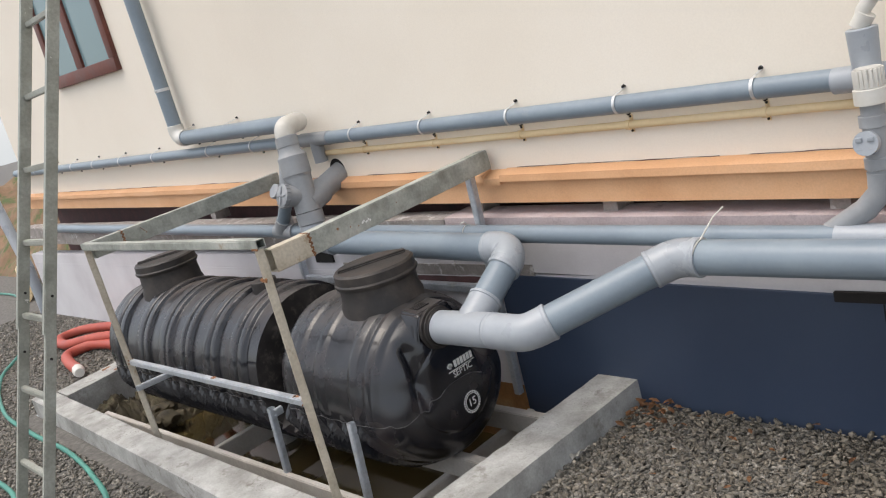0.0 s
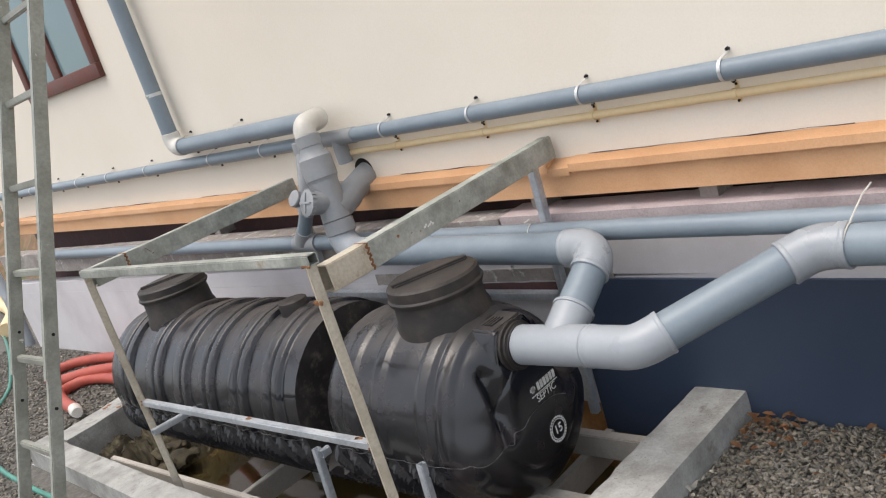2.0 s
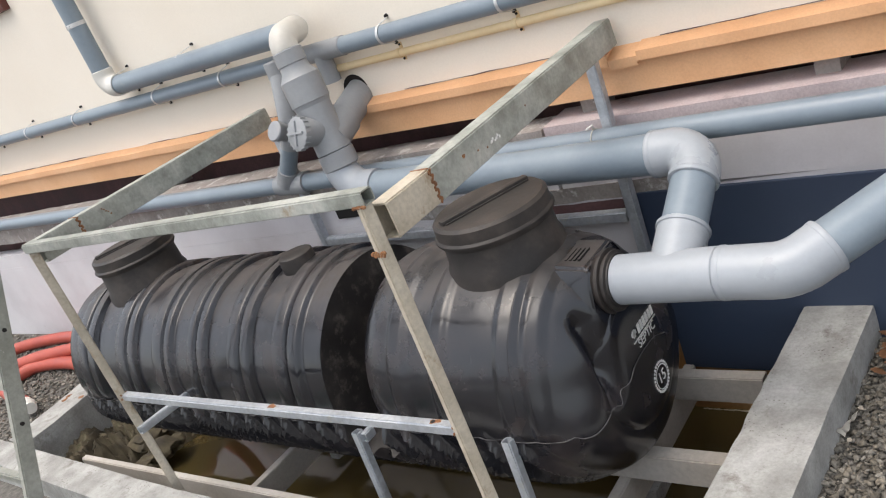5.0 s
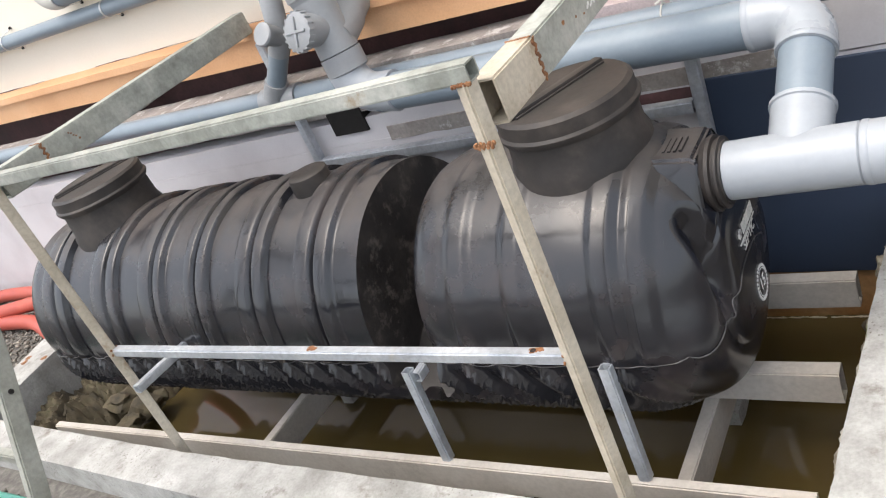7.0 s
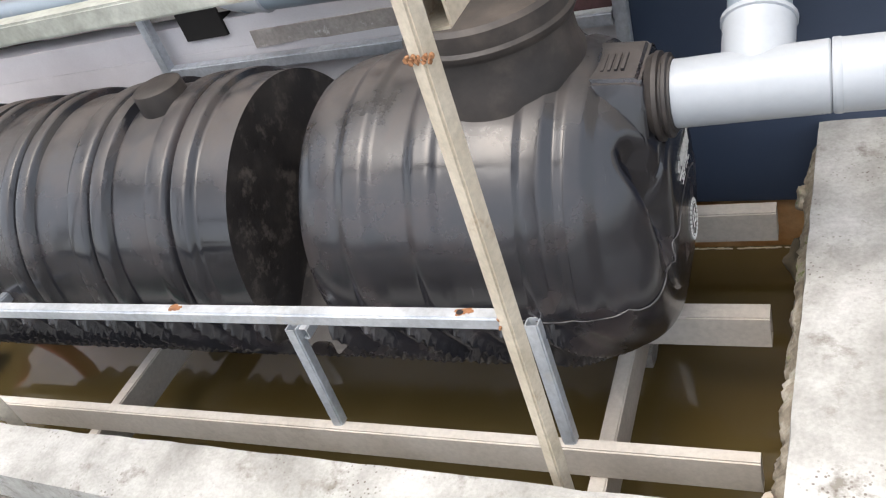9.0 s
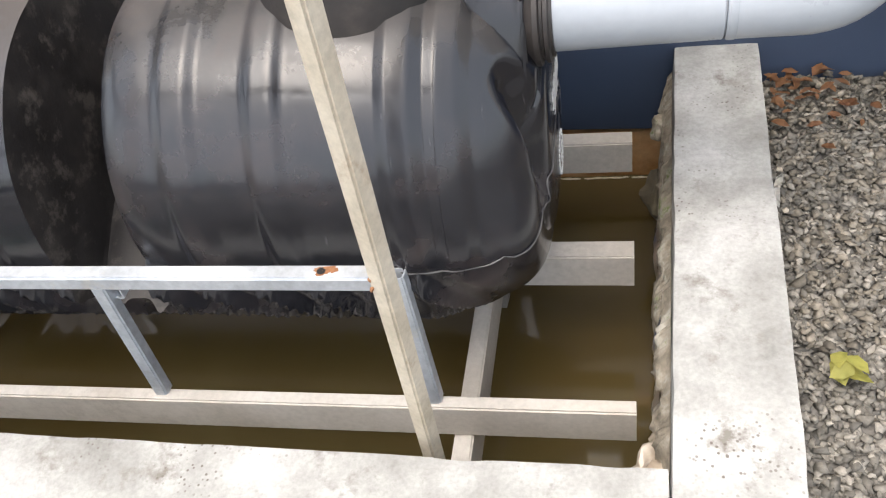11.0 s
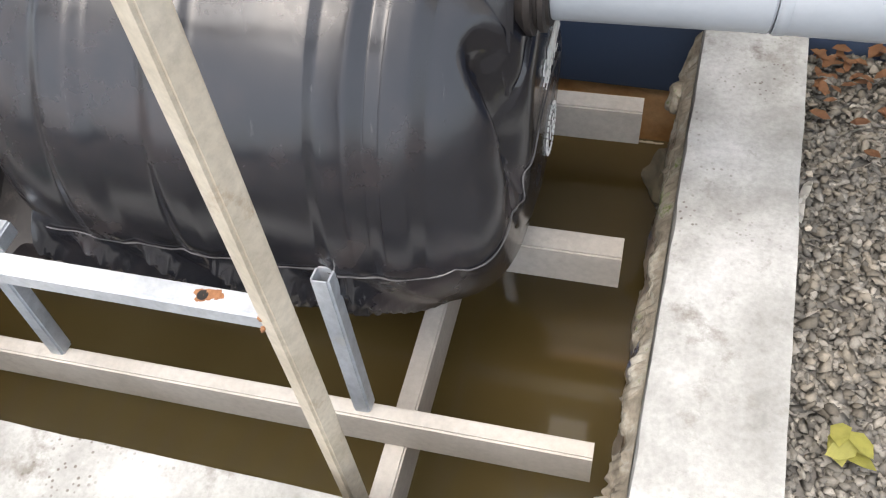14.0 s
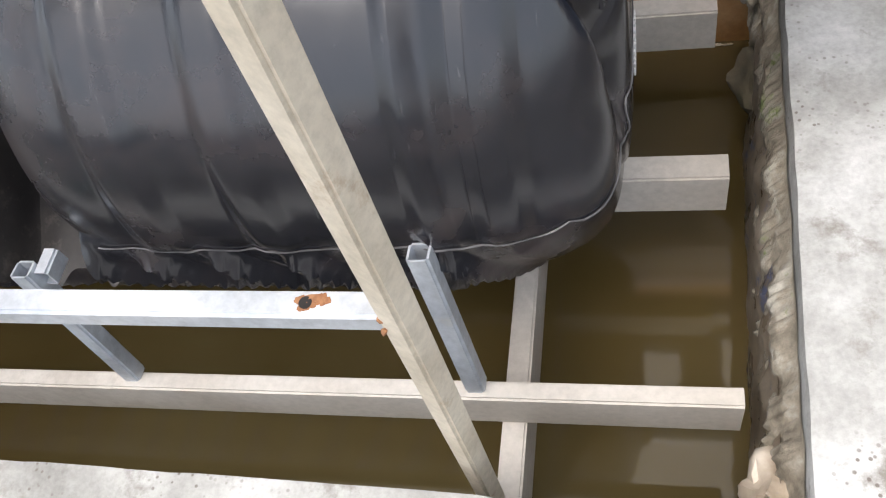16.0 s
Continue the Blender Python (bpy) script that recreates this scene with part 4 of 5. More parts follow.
down = thing("downpipe", tuple(wp(-2.5, 0.08, 1.2)), "grey wall downpipe turning into a run and white bend", "drain pipe")
e1 = wp(-2.53, 0.075, 1.246)
bm = tube([wp(-2.62, 0.075, 4.1), wp(-2.532, 0.075, 1.30)], 0.042, 24)
part("upright_pipe", bm, PVC, down, "grey upright pipe")
bm = tube([wp(-2.53, 0.075, 1.33), wp(-2.53, 0.075, 1.328)] + bend(wp(-2.53, 0.075, 1.4), e1, wp(-2.0, 0.075, 1.246), 0.06, 8) + [wp(-2.44, 0.075, 1.246), wp(-2.438, 0.075, 1.246)],
          [0.043] + [0.048] * 10 + [0.043], 24)
part("elbow", bm, WHITEPVC, down, "white elbow")
bm = tube([wp(-2.45, 0.075, 1.246), wp(-1.19, 0.10, 1.244)], 0.042, 24)
part("run_pipe", bm, PVC, down)
s1 = SA + Vector((-0.008, 0.004, 0.068))
bm = tube([wp(-1.23, 0.105, 1.244), wp(-1.228, 0.105, 1.244), wp(-1.17, 0.12, 1.25)] + bend(wp(-1.17, 0.12, 1.25), s1, SB, 0.046, 10) + [st(1.226), st(1.220)],
          [0.043] + [0.047] * 13 + [0.043], 24)
part("white_bend", bm, WHITEPVC, down, "white swept bend")


def clip(parent, u, z, r, out):
    bm = bmesh.new()
    pts = [wp(u, 0.001, z + r + 0.022), wp(u, 0.004, z + r + 0.012)] + [wp(u, out + (r + 0.001) * math.sin(a), z + (r + 0.001) * math.cos(a)) for a in [math.pi * i / 10 for i in range(11)]] + [wp(u, 0.004, z - r - 0.012), wp(u, 0.001, z - r - 0.018)]
    for p, q in zip(pts, pts[1:]):
        d = Vector((0.005, 0, 0))
        bm.faces.new([bm.verts.new(v) for v in (p - d, p + d, q + d, q - d)])
    bmesh.ops.remove_doubles(bm, verts=bm.verts, dist=1e-5)
    bmesh.ops.solidify(bm, geom=bm.faces[:], thickness=0.002)
    c = part("pipe_clip", bm, CLIP, parent, "bright metal saddle clip")
    for zz, h in ((z + r + 0.017, 0.010), (z - r - 0.014, 0.008)):
        part("wall_plug", tube([wp(u, 0.0, zz), wp(u, h, zz)], [0.007, 0.005], 8), DARK, c, "dark screw and wall plug")


for u in (-2.44, -1.92):
    clip(down, u, 1.246, 0.042, 0.078)
part("pipe_band", tube([wp(-2.540, 0.075, 1.535), wp(-2.5405, 0.075, 1.553)], 0.045, 24), CLIP, down, "metal band")

waste = thing("waste_pipe", tuple(wp(-2.0, 0.05, 1.1)), "slim grey waste pipe running along the house wall on clips", "drain pipe")
bm = tube([wp(-6.0, 0.049, 1.144), wp(-1.24, 0.049, 1.144)], 0.031, 20)
part("left_run", bm, PVC, waste)
bm = tube([wp(-1.10, 0.049, 1.144), wp(1.30, 0.049, 1.141)], 0.031, 20)
part("right_run", bm, PVC, waste)
bm = tube([wp(-1.28, 0.049, 1.144), wp(-1.277, 0.049, 1.144), wp(-1.05, 0.049, 1.144), wp(-1.047, 0.049, 1.144)], [0.030, 0.0345, 0.0345, 0.030], 20)
sweep(bm, [wp(-1.17, 0.049, 1.144), wp(-1.17, 0.047, 1.03)], 0.033, 20)
part("tee", bm, MIDGREY, waste, "grey tee fitting")
for u in (-5.4, -4.95, -4.5, -4.05, -3.55, -3.0, -2.25, -1.75, -0.858, -0.372, 0.116, 0.598, 1.072):
    clip(waste, u, 1.144, 0.031, 0.049)

cond = thing("conduit", tuple(wp(0, 0.03, 1.03)), "thin cream plastic conduit clipped along the wall", "conduit")
bm = tube([wp(-1.16, 0.022, 1.066), wp(1.40, 0.022, 1.066)], 0.0135, 16)
part("tube", bm, CONDUIT, cond)
for u in (-0.845, -0.365, 0.120, 0.605, 1.077):
    bm = tube([wp(u - 0.009, 0.022, 1.066), wp(u - 0.008, 0.022, 1.066), wp(u + 0.008, 0.022, 1.066), wp(u + 0.009, 0.022, 1.066)], [0.013, 0.0165, 0.0165, 0.013], 14)
    boxes(bm, (u - 0.006, -0.005, 1.036), (u + 0.006, 0.0, 1.097), 0.001, W)
    c = part("clip", bm, CONDUIT, cond, "cream saddle clip")
    for dz in (-0.024, 0.025):
        part("screw", tube([wp(u, 0.005, 1.066 + dz), wp(u, 0.009, 1.066 + dz)], 0.004, 8), DARK, c, "dark screw head")

# slim second stack and the low run
branch = thing("branch_pipe", (-1.3, 0.97, 0.72), "slim grey branch stack with cap and low plinth run", "drain pipe")


def low(u):
    """Height of the low run on the wall at u."""
    return 0.72 + 0.01 * u


bm = tube([wp(-5.0, 0.165, low(-5.0)), wp(-1.52, 0.165, low(-1.52))], 0.034, 20)
part("left_run", bm, PVC, branch)
bm = tube([wp(-1.42, 0.165, low(-1.42)), wp(1.34, 0.165, low(1.34))], 0.034, 20)
part("right_run", bm, PVC, branch)
q0, q1, q2 = Vector((-1.318, 1.070, 1.180)), Vector((-1.310, 0.988, 0.955)), Vector((-1.47, 0.995, 0.765))
bm = tube([q0 + Vector((0, 0, 0.03)), q0 + Vector((0, 0, 0.028)), q0 - Vector((0.004, 0, 0.03)), q0 - Vector((0.004, 0, 0.032))], [0.040, 0.045, 0.045, 0.038], 20)
part("ribbed_collar", bm, MIDGREY, branch, "grey threaded collar")
bm = tube([q0, q0.lerp(q1, 0.5), q1, q1.lerp(q2, 0.25)], 0.036, 20)
sweep(bm, [q1, q1 + Vector((0.0, -0.055, 0.03))], 0.033, 20)
part("wye", bm, MIDGREY, branch, "mid grey wye")
bm = tube([q1 + Vector((0.0, -0.050, 0.028)), q1 + Vector((0, -0.052, 0.029)), q1 + Vector((0, -0.066, 0.036)), q1 + Vector((0, -0.069, 0.038))], [0.034, 0.038, 0.038, 0.034], 20)
part("small_cap", bm, MIDGREY, branch, "small round access cap")
bm = tube([q1.lerp(q2, 0.2), q2], 0.033, 20)
part("sloping_pipe", bm, PVC, branch)
bm = tube([q1.lerp(q2, 0.72), q2], 0.040, 20)
sweep(bm, [wp(-1.56, 0.165, low(-1.56)), wp(-1.39, 0.165, low(-1.39))], 0.042, 20)
part("foot_wye", bm, MIDGREY, branch, "mid grey foot wye")
bm = bmesh.new()
tx = wp(-0.132, 0.165, low(-0.132))
ring = [tx + Vector((0.0, 0.036 * math.cos(a), 0.036 * math.sin(a))) for a in [2 * math.pi * i / 20 for i in range(21)]]
sweep(bm, ring, 0.002, 6)
sweep(bm, [ring[5], ring[5] + Vector((0.012, -0.02, 0.02)), ring[5] + Vector((-0.006, -0.03, 0.012))], 0.003, 6)
part("string_tie", bm, WHITEPVC, branch, "white string tie")

# stack where the waste pipe ends
stack = thing("corner_stack", (1.44, 1.0, 0.66), "grey waste stack with threaded collar and cap beside the wall", "drain pipe")
bm = tube([wp(1.29, 0.047, 1.137), wp(1.293, 0.047, 1.137), wp(1.40, 0.06, 1.14), wp(1.55, 0.06, 1.14)], [0.031, 0.036, 0.036, 0.036], 20)
sweep(bm, [(1.43, 1.03, 1.12), (1.43, 1.03, 1.225), (1.43, 1.03, 1.228)], [0.034, 0.038, 0.034], 20)
part("cross_tee", bm, FITTING, stack, "pale grey cross tee")
bm = tube([(1.43, 1.03, 1.225), (1.44, 1.03, 1.27), (1.475, 1.035, 1.31), (1.53, 1.04, 1.35), (1.54, 1.04, 1.40), (1.54, 1.04, 2.6)], 0.019, 16)
part("feed_pipe", bm, WHITEPVC, stack, "narrow pale feed pipe")
for a, z in (((1.435, 1.03, 1.245), 0), ((1.478, 1.035, 1.312), 1), ((1.53, 1.04, 1.36), 2)):
    part("feed_socket", tube([Vector(a) - Vector((0.012, 0, 0.016)), Vector(a) + Vector((0.012, 0, 0.016))], 0.024, 16), WHITEPVC, stack)
bm = bmesh.new()
sweep(bm, [(1.45, 0.975, 1.135), (1.45, 0.975, 1.085), (1.45, 0.975, 1.083), (1.45, 0.975, 1.045), (1.45, 0.975, 1.043)], [0.031, 0.033, 0.041, 0.041, 0.031], 24)
collar = part("threaded_collar", bm, WHITEPVC, stack, "white threaded collar")
for k in range(18):
    a = 2 * math.pi * k / 18
    x, y = 1.45 + 0.032 * math.cos(a), 0.975 + 0.032 * math.sin(a)
    part("grip_rib", box((x - 0.004, y - 0.004, 1.087), (x + 0.004, y + 0.004, 1.132), 0.001), WHITEPVC, collar)
bm = tube([(1.45, 0.975, 1.05), (1.445, 0.978, 0.86)], 0.029, 20)
for z in (1.0, 0.89):
    sweep(bm, [(1.447, 0.977, z + 0.016), (1.447, 0.977, z + 0.014), (1.447, 0.977, z - 0.014), (1.447, 0.977, z - 0.016)], [0.030, 0.035, 0.035, 0.030], 20)
part("access_pipe", bm, MIDGREY, stack)
cc = Vector((1.440, 0.94, 0.950))
bm = tube([cc, cc + Vector((0, -0.018, 0.004))], 0.031, 20)
for k in range(4):
    a = math.pi / 4 + k * math.pi / 2
    c = cc + Vector((0.02 * math.cos(a), -0.020, 0.02 * math.sin(a)))
    boxes(bm, c - Vector((0.008, 0.002, 0.006)), c + Vector((0.008, 0.004, 0.006)), 0.002)
part("access_cap", bm, FITTING, stack, "round cap with four lugs")
bm = tube([(1.445, 0.978, 0.865), (1.44, 0.978, 0.81), (1.40, 0.978, 0.765), (1.30, 0.982, 0.700)], 0.031, 20)
part("foot_bend", bm, MIDGREY, stack)
bm = tube([wp(1.30, 0.165, low(1.30)), wp(1.302, 0.165, low(1.302)), wp(1.45, 0.165, low(1.45)), wp(3.0, 0.165, low(1.6))], [0.034, 0.040, 0.040, 0.040], 20)
part("foot_wye", bm, FITTING, stack, "pale grey foot wye")

# ---- window ----
win = thing("window_1", tuple(wp(-3.7, 0.0, 1.75)), "red-brown wooden casement window with bluish glass", "window", kind="structure")
U0, U1, Z0, Z1 = -4.345, -3.155, 1.733, 2.95
for name, lo, hi in (("window_sill", (U0, -0.035, Z0), (U1, 0.03, Z0 + 0.085)), ("window_head", (U0, -0.03, Z1 - 0.085), (U1, 0.03, Z1)),
                     ("window_jamb", (U1 - 0.085, -0.03, Z0 + 0.0855), (U1, 0.03, Z1 - 0.0855)), ("window_jamb", (U0, -0.03, Z0 + 0.0855), (U0 + 0.085, 0.03, Z1 - 0.0855)),
                     ("mullion", (-3.815, -0.03, Z0 + 0.0855), (-3.705, 0.03, Z1 - 0.0855))):
    bm = box(lo, hi, 0.006)
    bm.transform(W)
    part(name, bm, BROWNWOOD, win)
for a, c in ((U0 + 0.085, -3.815), (-3.705, U1 - 0.085)):
    bm = box((a, -0.012, Z0 + 0.085), (c, -0.006, Z1 - 0.085))
    bm.transform(W)
    part("pane", bm, glass, win, "bluish window glass", smooth=False)

# ---- ladder ----
ladder = thing("ladder", (-1.37, -0.62, 0.0), "weathered grey aluminium ladder leaning towards the wall", "ladder")
LY0, SL = -0.613, 0.388
RX0, RX1 = -1.535, -1.20


def lad(x, z):
    return Vector((x, LY0 + SL * z, z))


for x in (RX0, RX1):
    lower = square_tube(bmesh.new(), lad(x, 0.0), lad(x, 0.80), 0.026, 0.042, 0.003, (0, 1, 0))
    part("lower_rail", lower, LADDER, ladder)
    upper = square_tube(bmesh.new(), lad(x, 0.79) + Vector((0, -0.005, 0)), lad(x, 3.7) + Vector((0, -0.005, 0)), 0.030, 0.046, 0.003, (0, 1, 0))
    part("upper_rail", upper, LADDER, ladder)
for k in range(12):
    z = 0.27 + 0.286 * k
    part("rung", square_tube(bmesh.new(), lad(RX0 + 0.012, z), lad(RX1 - 0.012, z), 0.024, 0.024, 0.003), LADDER, ladder)
for x in (RX0, RX1):
    for z in (0.70, 0.93):
        q = lad(x, z)
        part("rail_bolt", tube([q + Vector((-0.017, 0, 0)), q + Vector((0.018, 0, 0))], 0.0055, 10), DARK, ladder)

# ---- hoses ----
hose = thing("red_hose", (-3.6, 0.95, 0.0), "loose coil of red corrugated hose lying on gravel", "hose")
path = spline([(-2.43, 0.57, 0.52), (-2.53, 0.60, 0.52), (-2.62, 0.74, 0.47), (-2.72, 0.93, 0.30), (-3.0, 1.0, 0.12), (-3.6, 0.99, 0.05), (-4.2, 0.98, 0.04), (-4.6, 0.85, 0.04), (-4.62, 0.66, 0.04),
               (-4.3, 0.60, 0.05), (-3.9, 0.72, 0.09), (-3.3, 0.86, 0.10), (-2.95, 0.83, 0.09), (-2.85, 0.70, 0.06), (-3.05, 0.60, 0.045), (-3.5, 0.72, 0.05), (-3.95, 0.68, 0.045), (-4.0, 0.50, 0.04), (-3.75, 0.42, 0.04), (-3.42, 0.36, 0.06)], 22)
rs = [0.036 + (0.002 if i % 2 else 0.0) for i in range(len(path))]
part("coil", tube(path, rs, 14), REDHOSE, hose)
part("inlet_coupling", tube([(-2.41, 0.57, 0.52), (-2.46, 0.572, 0.52)], 0.062, 20), WHITEPVC, hose, "white coupling")
part("end_coupling", tube([(-3.44, 0.365, 0.058), (-3.36, 0.345, 0.062), (-3.30, 0.33, 0.062)], [0.036, 0.040, 0.030], 16), WHITEPVC, hose, "white end coupling")

hose2 = tube(spline([(-9.0, 1.3, 0.014), (-7.6, 1.25, 0.014), (-5.2, 0.55, 0.014), (-4.3, 0.1, 0.014), (-3.4, -0.14, 0.014), (-2.7, -0.19, 0.014), (-2.17, -0.19, 0.014), (-1.7, -0.24, 0.014), (-1.28, -0.33, 0.014), (-1.1, -0.50, 0.014), (-1.5, -0.62, 0.014),
                     (-1.95, -0.52, 0.014), (-2.6, -0.50, 0.014), (-3.6, -0.35, 0.014), (-5.5, 0.1, 0.014)], 14), 0.0125, 10)
solid("garden_hose", hose2, GREENHOSE, "green garden hose winding over the gravel", "hose")

# ---- far side, beyond the house corner ----
solid("waste_ground_pipe", tube(spline([(-7.2, 1.2, 0.07), (-8.2, 1.6, 0.07), (-9.6, 1.9, 0.07), (-11.5, 2.6, 0.07)], 6), 0.07, 16), CONDUIT, "beige plastic pipe lying on the ground", "pipe")
bm = tube([(-6.3, 1.1, 0.45), (-6.75, 1.12, 1.5)], 0.05, 16)
bm2 = tube([(-6.28, 1.09, 0.0), (-6.3, 1.1, 0.46)], 0.05, 16)
me = bpy.data.meshes.new("tmp")
bm2.to_mesh(me)
bm2.free()
bm.from_mesh(me)
bpy.data.meshes.remove(me)
solid("corner_downpipe", bm, FITTING, "pale grey downpipe sloping off the house corner", "drain pipe")
bm = bmesh.new()
bmesh.ops.create_grid(bm, x_segments=60, y_segments=40, size=0.5)
for v in bm.verts:
    x, y = -11.5 + v.co.x * 9, 4.3 + v.co.y * 5
    e = max(0.0, 1 - max(abs(v.co.x), abs(v.co.y)) * 2)
    h = 1.5 * min(1.0, e * 3) * (0.7 + 0.5 * noise.noise(Vector((x * 0.6, y * 0.6, 0)))) + 0.25 * noise.noise(Vector((x * 2.5, y * 2.5, 3))) * min(1, e * 5)
    v.co = Vector((x, y, max(-0.05, h - 0.02)))
solid("earth_bank", bm, SOIL, "red earth bank with patches of moss", "earth bank", kind="structure")

# ---- mud and rubble at the far end of the pit ----
bm = bmesh.new()
bmesh.ops.create_grid(bm, x_segments=120, y_segments=130, size=0.5)
for v in bm.verts:
    x, y = KX0 + 0.002 + (v.co.x + 0.5) * 0.85, KY0 + (v.co.y + 0.5) * 1.05
    f = max(0.0, 1 - (x - KX0) / (0.52 + 0.12 * noise.noise(Vector((y * 4, 1, 0)))))
    q = Vector((x, y, 0))
    crack = max(0.0, 0.10 - abs(noise.noise(q * 7 + Vector((3, 0, 0))))) * 0.55 + max(0.0, 0.09 - abs(noise.noise(q * 15))) * 0.25
    step = math.floor(4 * noise.noise(q * 5 + Vector((0, 7, 0)))) * 0.014
    h = -0.42 + 0.36 * min(1.0, f * 1.7) + step - crack + 0.03 * noise.noise(q * 9) + 0.020 * noise.noise(q * 28) + 0.012 * noise.noise(q * 55)
    v.co = Vector((x, y, h))
solid("mud_heap", bm, MUD, "brown mud sloping into the water from the pit end", "mud", kind="structure", angle=40)
rng = random.Random(5)
for k in range(12):
    x, y = KX0 + 0.10 + rng.random() * 0.36, KY0 + 0.06 + rng.random() * 0.5
    s = 0.03 + rng.random() * 0.055
    bm = bmesh.new()
    blob(bm, (x, y, -0.10 - 0.30 * (x - KX0 - 0.1)), (s, s * 0.85, s * 0.5), k, 0.5, 3)
    for v in bm.verts:
        v.co += noise.noise_vector(v.co * 22) * 0.008 + noise.noise_vector(v.co * 60) * 0.004
    solid("rubble_stone", bm, MUD, "muddy broken rubble stone", "stone", group="rubble in the pit", angle=28)

bm = bmesh.new()
for k, (x, y) in enumerate(((-2.985, 0.381), (-2.998, 0.412), (-2.875, 0.415))):
    blob(bm, (x, y, 0.0955), (0.016, 0.013, 0.003), k, 0.6, 2)
solid("anchor_stain", bm, RUST, "dark rusty anchor spots on the far kerb", "stain", kind="stuff")

# crumbling mortar and plastic sheet under the right kerb
bm = bmesh.new()
n = 420
rings = []
for i in range(n + 1):
    y = KY0 + 0.02 + (KY1 - 0.05 - KY0) * i / n
    ring = []
    for j in range(15):
        z = 0.070 - 0.016 * j
        q = Vector((y * 22, z * 24, 0))
        d = 0.006 + 0.012 * min(1.0, j / 4) + 0.014 * noise.noise(q) + 0.010 * abs(noise.noise(q * 2.3)) + 0.007 * noise.noise(q * 5.5)
        if j < 2:
            d = 0.001 + 0.006 * max(0.0, noise.noise(Vector((y * 30, 0, 8)))) * j
        ring.append(bm.verts.new((KX1 + 0.040 * (y - 0.5) - 0.004 - max(0.0015, d), y, z + 0.012 * noise.noise(Vector((y * 26, z * 9, 6))))))
    rings.append(ring)
for a, c in zip(rings, rings[1:]):
    for j in range(14):
        bm.faces.new((a[j], a[j + 1], c[j + 1], c[j]))
solid("kerb_underside", bm, MOSSY, "crumbling mossy mortar under the kerb edge", "mortar", kind="structure", angle=70)

bm = bmesh.new()
rings = []
n = 260
for i in range(n + 1):
    y = KY0 + 0.06 + 0.74 * i / n
    top = 0.012 + 0.020 * noise.noise(Vector((y * 9, 2, 0))) - 0.02 * max(0.0, noise.noise(Vector((y * 4, 0, 5))))
    ring = []
    for j in range(22):
        z = top - (top + 0.31) * j / 21
        q = Vector((y * 10, z * 6, 3))
        fold = abs(noise.noise(q)) * 0.022 + abs(noise.noise(q * 2.4 + Vector((0, 0, 9)))) * 0.011 + 0.004 * noise.noise(q * 6)
        d = 0.018 + min(1.0, j / 3) * (0.004 + fold * 0.8) * (0.55 + 0.45 * math.exp(-((z + 0.06) / 0.09) ** 2))
        ring.append(bm.verts.new((KX1 + 0.040 * (y - 0.5) - 0.004 - d, y + 0.006 * noise.noise(q * 1.7), z)))
    rings.append(ring)
for a, c in zip(rings, rings[1:]):
    for j in range(21):
        bm.faces.new((a[j], a[j + 1], c[j + 1], c[j]))
bmesh.ops.solidify(bm, geom=bm.faces[:], thickness=0.0012)
solid("plastic_sheet", bm, POLY, "crumpled cream plastic sheet hanging under the kerb into water", "plastic sheet", angle=70)
for k, (y, z, s, mat, lab) in enumerate(((0.075, -0.045, 0.045, POLY, "pale torn lump stuck under the kerb edge"), (0.80, -0.10, 0.045, MUD, "brown rock lump under the kerb edge"),
                                         (0.93, -0.01, 0.030, MOSSY, "rough mortar lump stuck under the kerb edge"))):
    bm = bmesh.new()
    blob(bm, (KX1 + 0.040 * (y - 0.5) - 0.026, y, z), (s * 0.75, s, s * 1.1), k, 0.7, 3)
    for v in bm.verts:
        v.co += noise.noise_vector(v.co * 30) * 0.010
    solid("mortar_lump", bm, mat, lab, "mortar lump", group="lumps under the kerb", angle=50)

# ---- gravel ----
gen = np.random.RandomState(7)


def stone_shapes(count):
    out = []
    for _ in range(count):
        bm = bmesh.new()
        for p in gen.normal(size=(9, 3)):
            p = p / np.linalg.norm(p) * (0.8 + 0.3 * gen.rand())
            bm.verts.new(p * (1.15, 0.85, 0.46))
        r = bmesh.ops.convex_hull(bm, input=bm.verts)
        bmesh.ops.delete(bm, geom=[g for g in r["geom_interior"] if isinstance(g, bmesh.types.BMVert)], context="VERTS")
        bm.verts.index_update()
        out.append((np.array([v.co[:] for v in bm.verts]), np.array([[v.index for v in f.verts] for f in bm.faces])))
        bm.free()
    return out


SHAPES = stone_shapes(14)


def gravel(name, places, sizes, mat, label):
    vs, fs, at = [], [], 0
    for p, s in zip(places, sizes):
        v, f = SHAPES[gen.randint(len(SHAPES))]
        e = Euler((gen.rand() * 1.2 - 0.6, gen.rand() * 1.2 - 0.6, gen.rand() * 6.28)).to_matrix()
        vs.append(v @ np.array(e).T * s + p)
        fs.append(f + at)
        at += len(v)
    v, f = np.concatenate(vs), np.concatenate(fs)
    me = bpy.data.meshes.new(name)
    me.vertices.add(len(v))
    me.vertices.foreach_set("co", v.ravel())
    me.loops.add(f.size)
    me.loops.foreach_set("vertex_index", f.ravel().astype(np.int32))
    me.polygons.add(len(f))
    me.polygons.foreach_set("loop_start", np.arange(0, f.size, 3, dtype=np.int32))
    me.update(calc_edges=True)
    me.validate()
    me.materials.append(mat)
    return tagged(new(name, me), label, "gravel", kind="stuff")


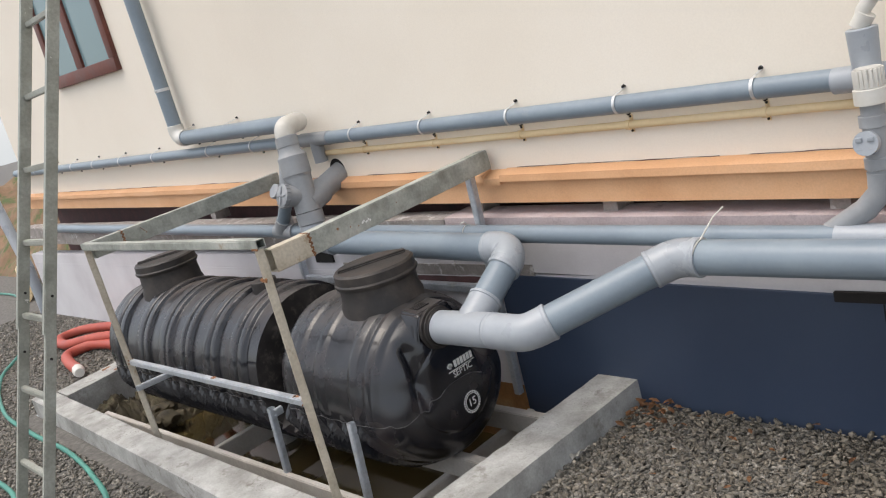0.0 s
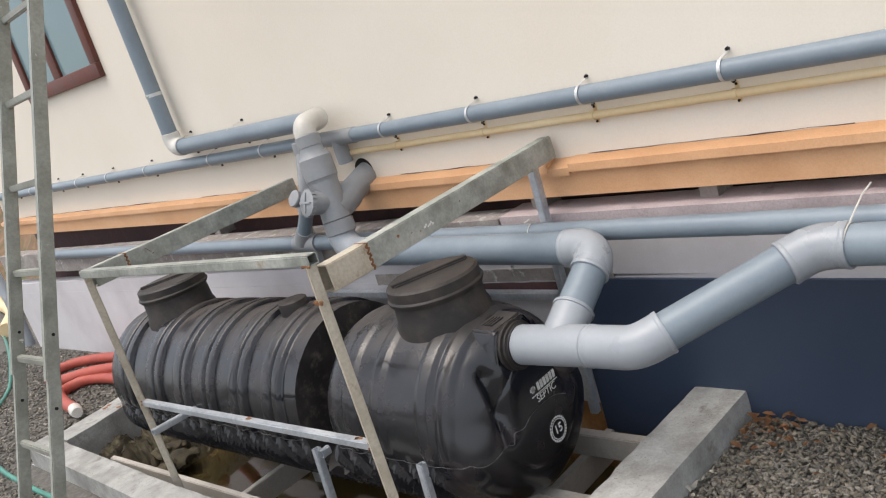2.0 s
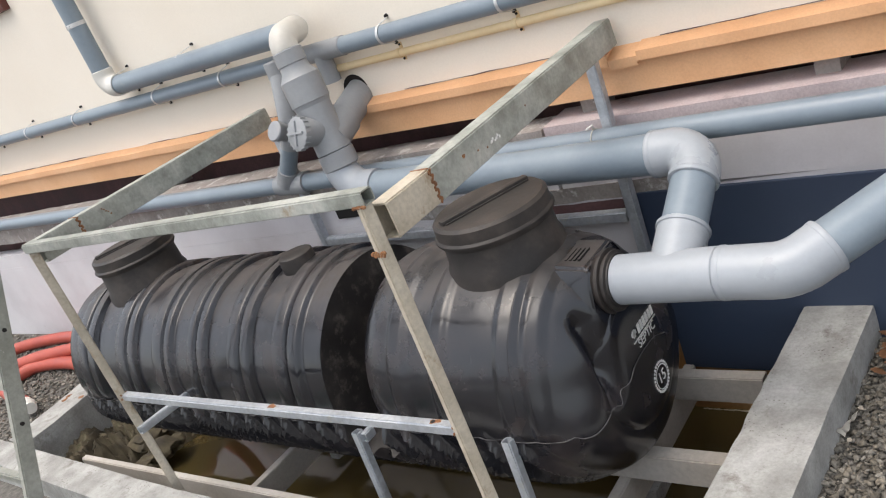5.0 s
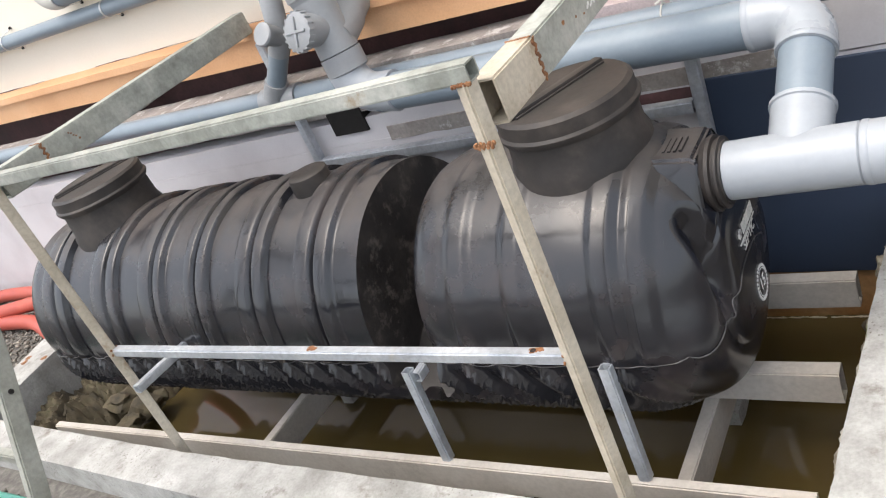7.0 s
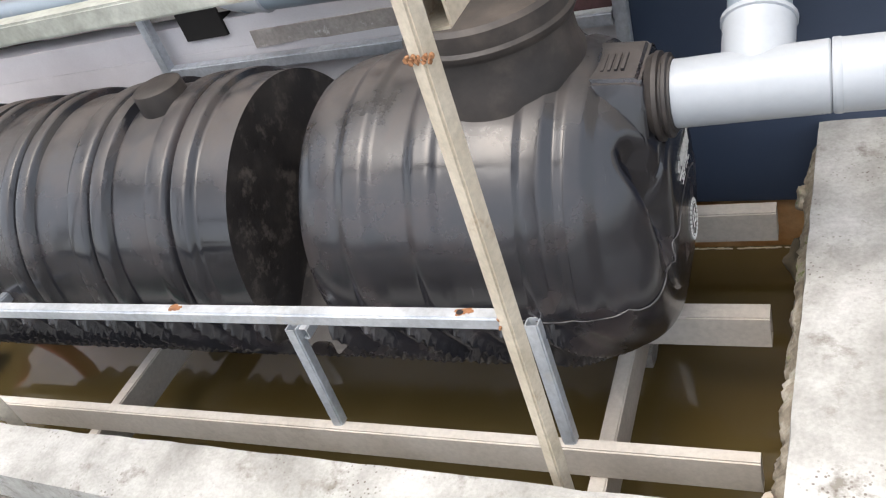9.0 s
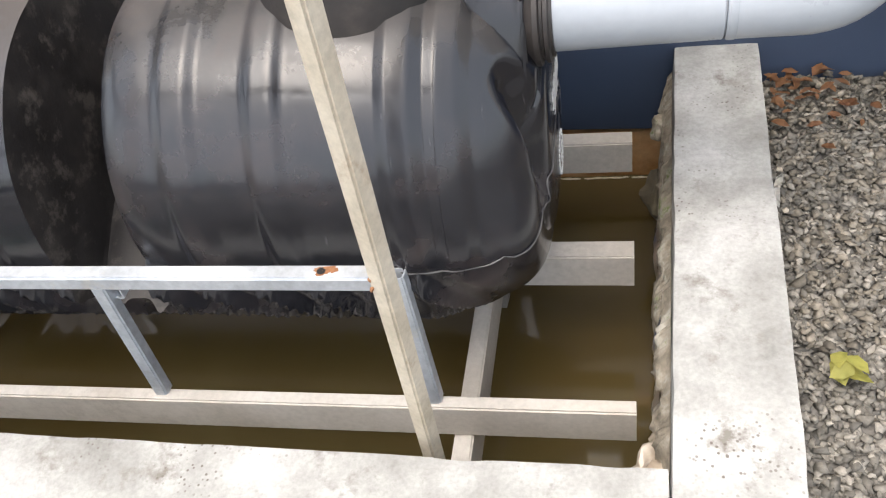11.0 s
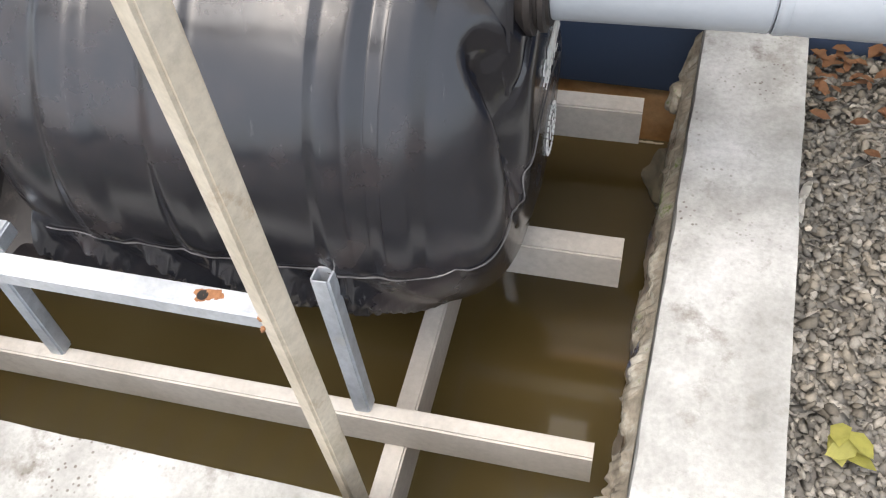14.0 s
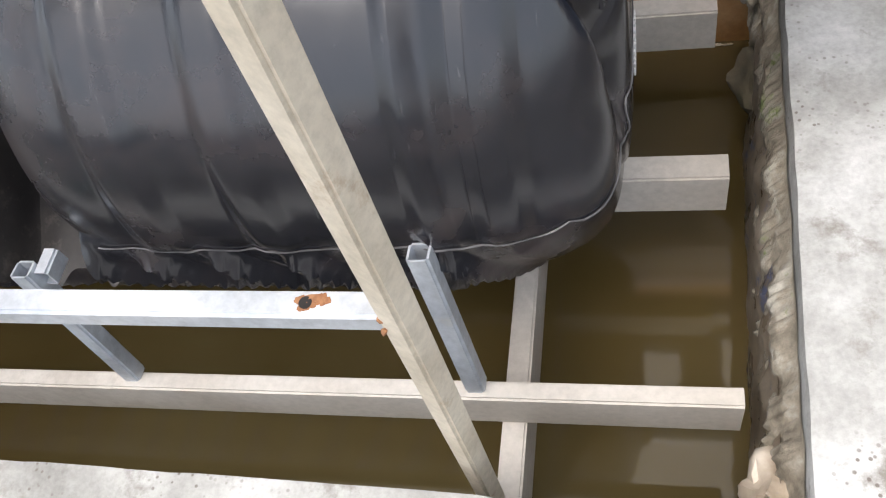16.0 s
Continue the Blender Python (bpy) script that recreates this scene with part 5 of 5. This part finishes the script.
def scatter(x0, x1, y0, y1, per_m2, lo, hi):
    n = int((x1 - x0) * (y1 - y0) * per_m2)
    p = np.column_stack([x0 + gen.rand(n) * (x1 - x0), y0 + gen.rand(n) * (y1 - y0), gen.rand(n) * 0.008])
    return p, lo + (hi - lo) * gen.rand(len(p)) ** 1.6


p, s = scatter(KX1 + 0.175, 1.2, -0.1, 1.06, 12500, 0.0075, 0.0165)
gravel("gravel_near", p, s, STONE, "angular grey crushed stones beside the kerb")
p, s = scatter(1.2, 3.0, -0.1, 1.06, 7500, 0.006, 0.0125)
gravel("gravel_right", p, s, STONE_BROWN, "angular grey crushed stones along the blue wall")
p, s = scatter(KX1 + 0.21, 1.6, 0.3, 1.062, 3200, 0.007, 0.016)
p[:, 2] += 0.006 + 0.010 * np.clip((p[:, 1] - 0.8) / 0.25, 0, 1)
gravel("gravel_brown", p, s, STONE_BROWN, "brownish stones and leaf litter along the wall foot")
p, s = scatter(-3.2, KX1 + 0.5, -0.75, KY0 - 0.185, 4200, 0.008, 0.016)
gravel("gravel_front", p, s, STONE, "grey crushed stones in front of the kerb")
p, s = scatter(-6.5, KX0 - 0.17, -0.8, 1.06, 2200, 0.010, 0.018)
gravel("gravel_left", p, s, STONE, "grey crushed stones beyond the pit")
bm = bmesh.new()
for k, (x, y) in enumerate(((0.492, 0.738), (0.488, 0.62))):
    blob(bm, (x, y, 0.024), (0.007, 0.006, 0.005), k, 0.5, 1)
solid("pale_chip", bm, SHEET, "scattered pale stone chips on the gravel", "stone chips", kind="stuff")
bm = bmesh.new()
for k in range(74):
    x, y, a = (0.53 + rng.random() * 1.6, 0.55 + rng.random() * 0.5, rng.random() * 6.28) if k < 26 else (0.505 + 0.16 * rng.random() ** 1.5, 1.05 - 0.20 * rng.random() ** 1.3, rng.random() * 6.28)
    s = 0.010 + 0.012 * rng.random()
    m = Matrix.Translation((x, y, 0.03 + 0.02 * rng.random())) @ pose(0, 0, 0, rng.random() * 40 - 20, rng.random() * 40 - 20, math.degrees(a))
    q = [bm.verts.new(m @ Vector((s * cx, s * 0.45 * cy, s * 0.2 * abs(cy)))) for cx, cy in ((-1, 0), (-0.3, -1), (0.5, -0.8), (1, 0), (0.5, 0.8), (-0.3, 1))]
    bm.faces.new(q)
bmesh.ops.solidify(bm, geom=bm.faces[:], thickness=0.001)
solid("fallen_leaves", bm, LEAF, "dry brown leaves on the gravel by the wall", "leaves", kind="stuff")

bm = bmesh.new()
for k in range(7):
    a = k * 0.9
    m = Matrix.Translation((0.530 + 0.014 * math.cos(a * 2.3), 0.238 + 0.016 * math.sin(a * 1.7), 0.026 + 0.004 * k)) @ pose(0, 0, 0, 25 * math.sin(a * 3), 20 * math.cos(a * 2), math.degrees(a))
    q = [bm.verts.new(m @ Vector((0.024 * cx, 0.013 * cy, 0.006 * abs(cy)))) for cx, cy in ((-1, 0), (-0.4, -1), (0.4, -0.9), (1, 0), (0.4, 0.9), (-0.4, 1))]
    bm.faces.new(q)
bmesh.ops.solidify(bm, geom=bm.faces[:], thickness=0.001)
solid("yellow_leaf", bm, YELLOWLEAF, "crumpled yellowish leaf lying on the gravel", "leaf")
bm = bmesh.new()
rows = []
for k in range(13):
    f = k / 12 - 0.5
    mid = Vector((PAPER[0] + 0.022 * f, PAPER[1] + 0.085 * f, 0.030 + 0.004 * math.sin(k * 1.3)))
    twist, half = 1.9 * f + 0.3, 0.0045 + 0.008 * abs(f) ** 0.8 * 2
    side = Vector((math.cos(twist), -0.25, math.sin(twist) * 0.6)) * half
    rows.append([bm.verts.new(mid - side), bm.verts.new(mid + Vector((0.001, 0.002, 0.004 * math.sin(k * 2.1)))), bm.verts.new(mid + side)])
for p, q in zip(rows, rows[1:]):
    for j in range(2):
        bm.faces.new((p[j], p[j + 1], q[j + 1], q[j]))
bmesh.ops.solidify(bm, geom=bm.faces[:], thickness=0.0012)
solid("paper_scrap", bm, WHITEPVC, "twisted pale scrap of paper on the gravel", "paper scrap")

# pale flecks along the waterline of the footing
bm = bmesh.new()
for k in range(60):
    x = -0.10 + 0.36 * rng.random()
    blob(bm, (x, PLY - 0.007 - 0.004 * rng.random(), WATER + 0.001), (0.004 + 0.010 * rng.random(), 0.0025, 0.0015), k, 0.8, 1)
solid("pale_waterline", bm, SHEET, "pale broken line on the water along the footing", "scum", kind="stuff")
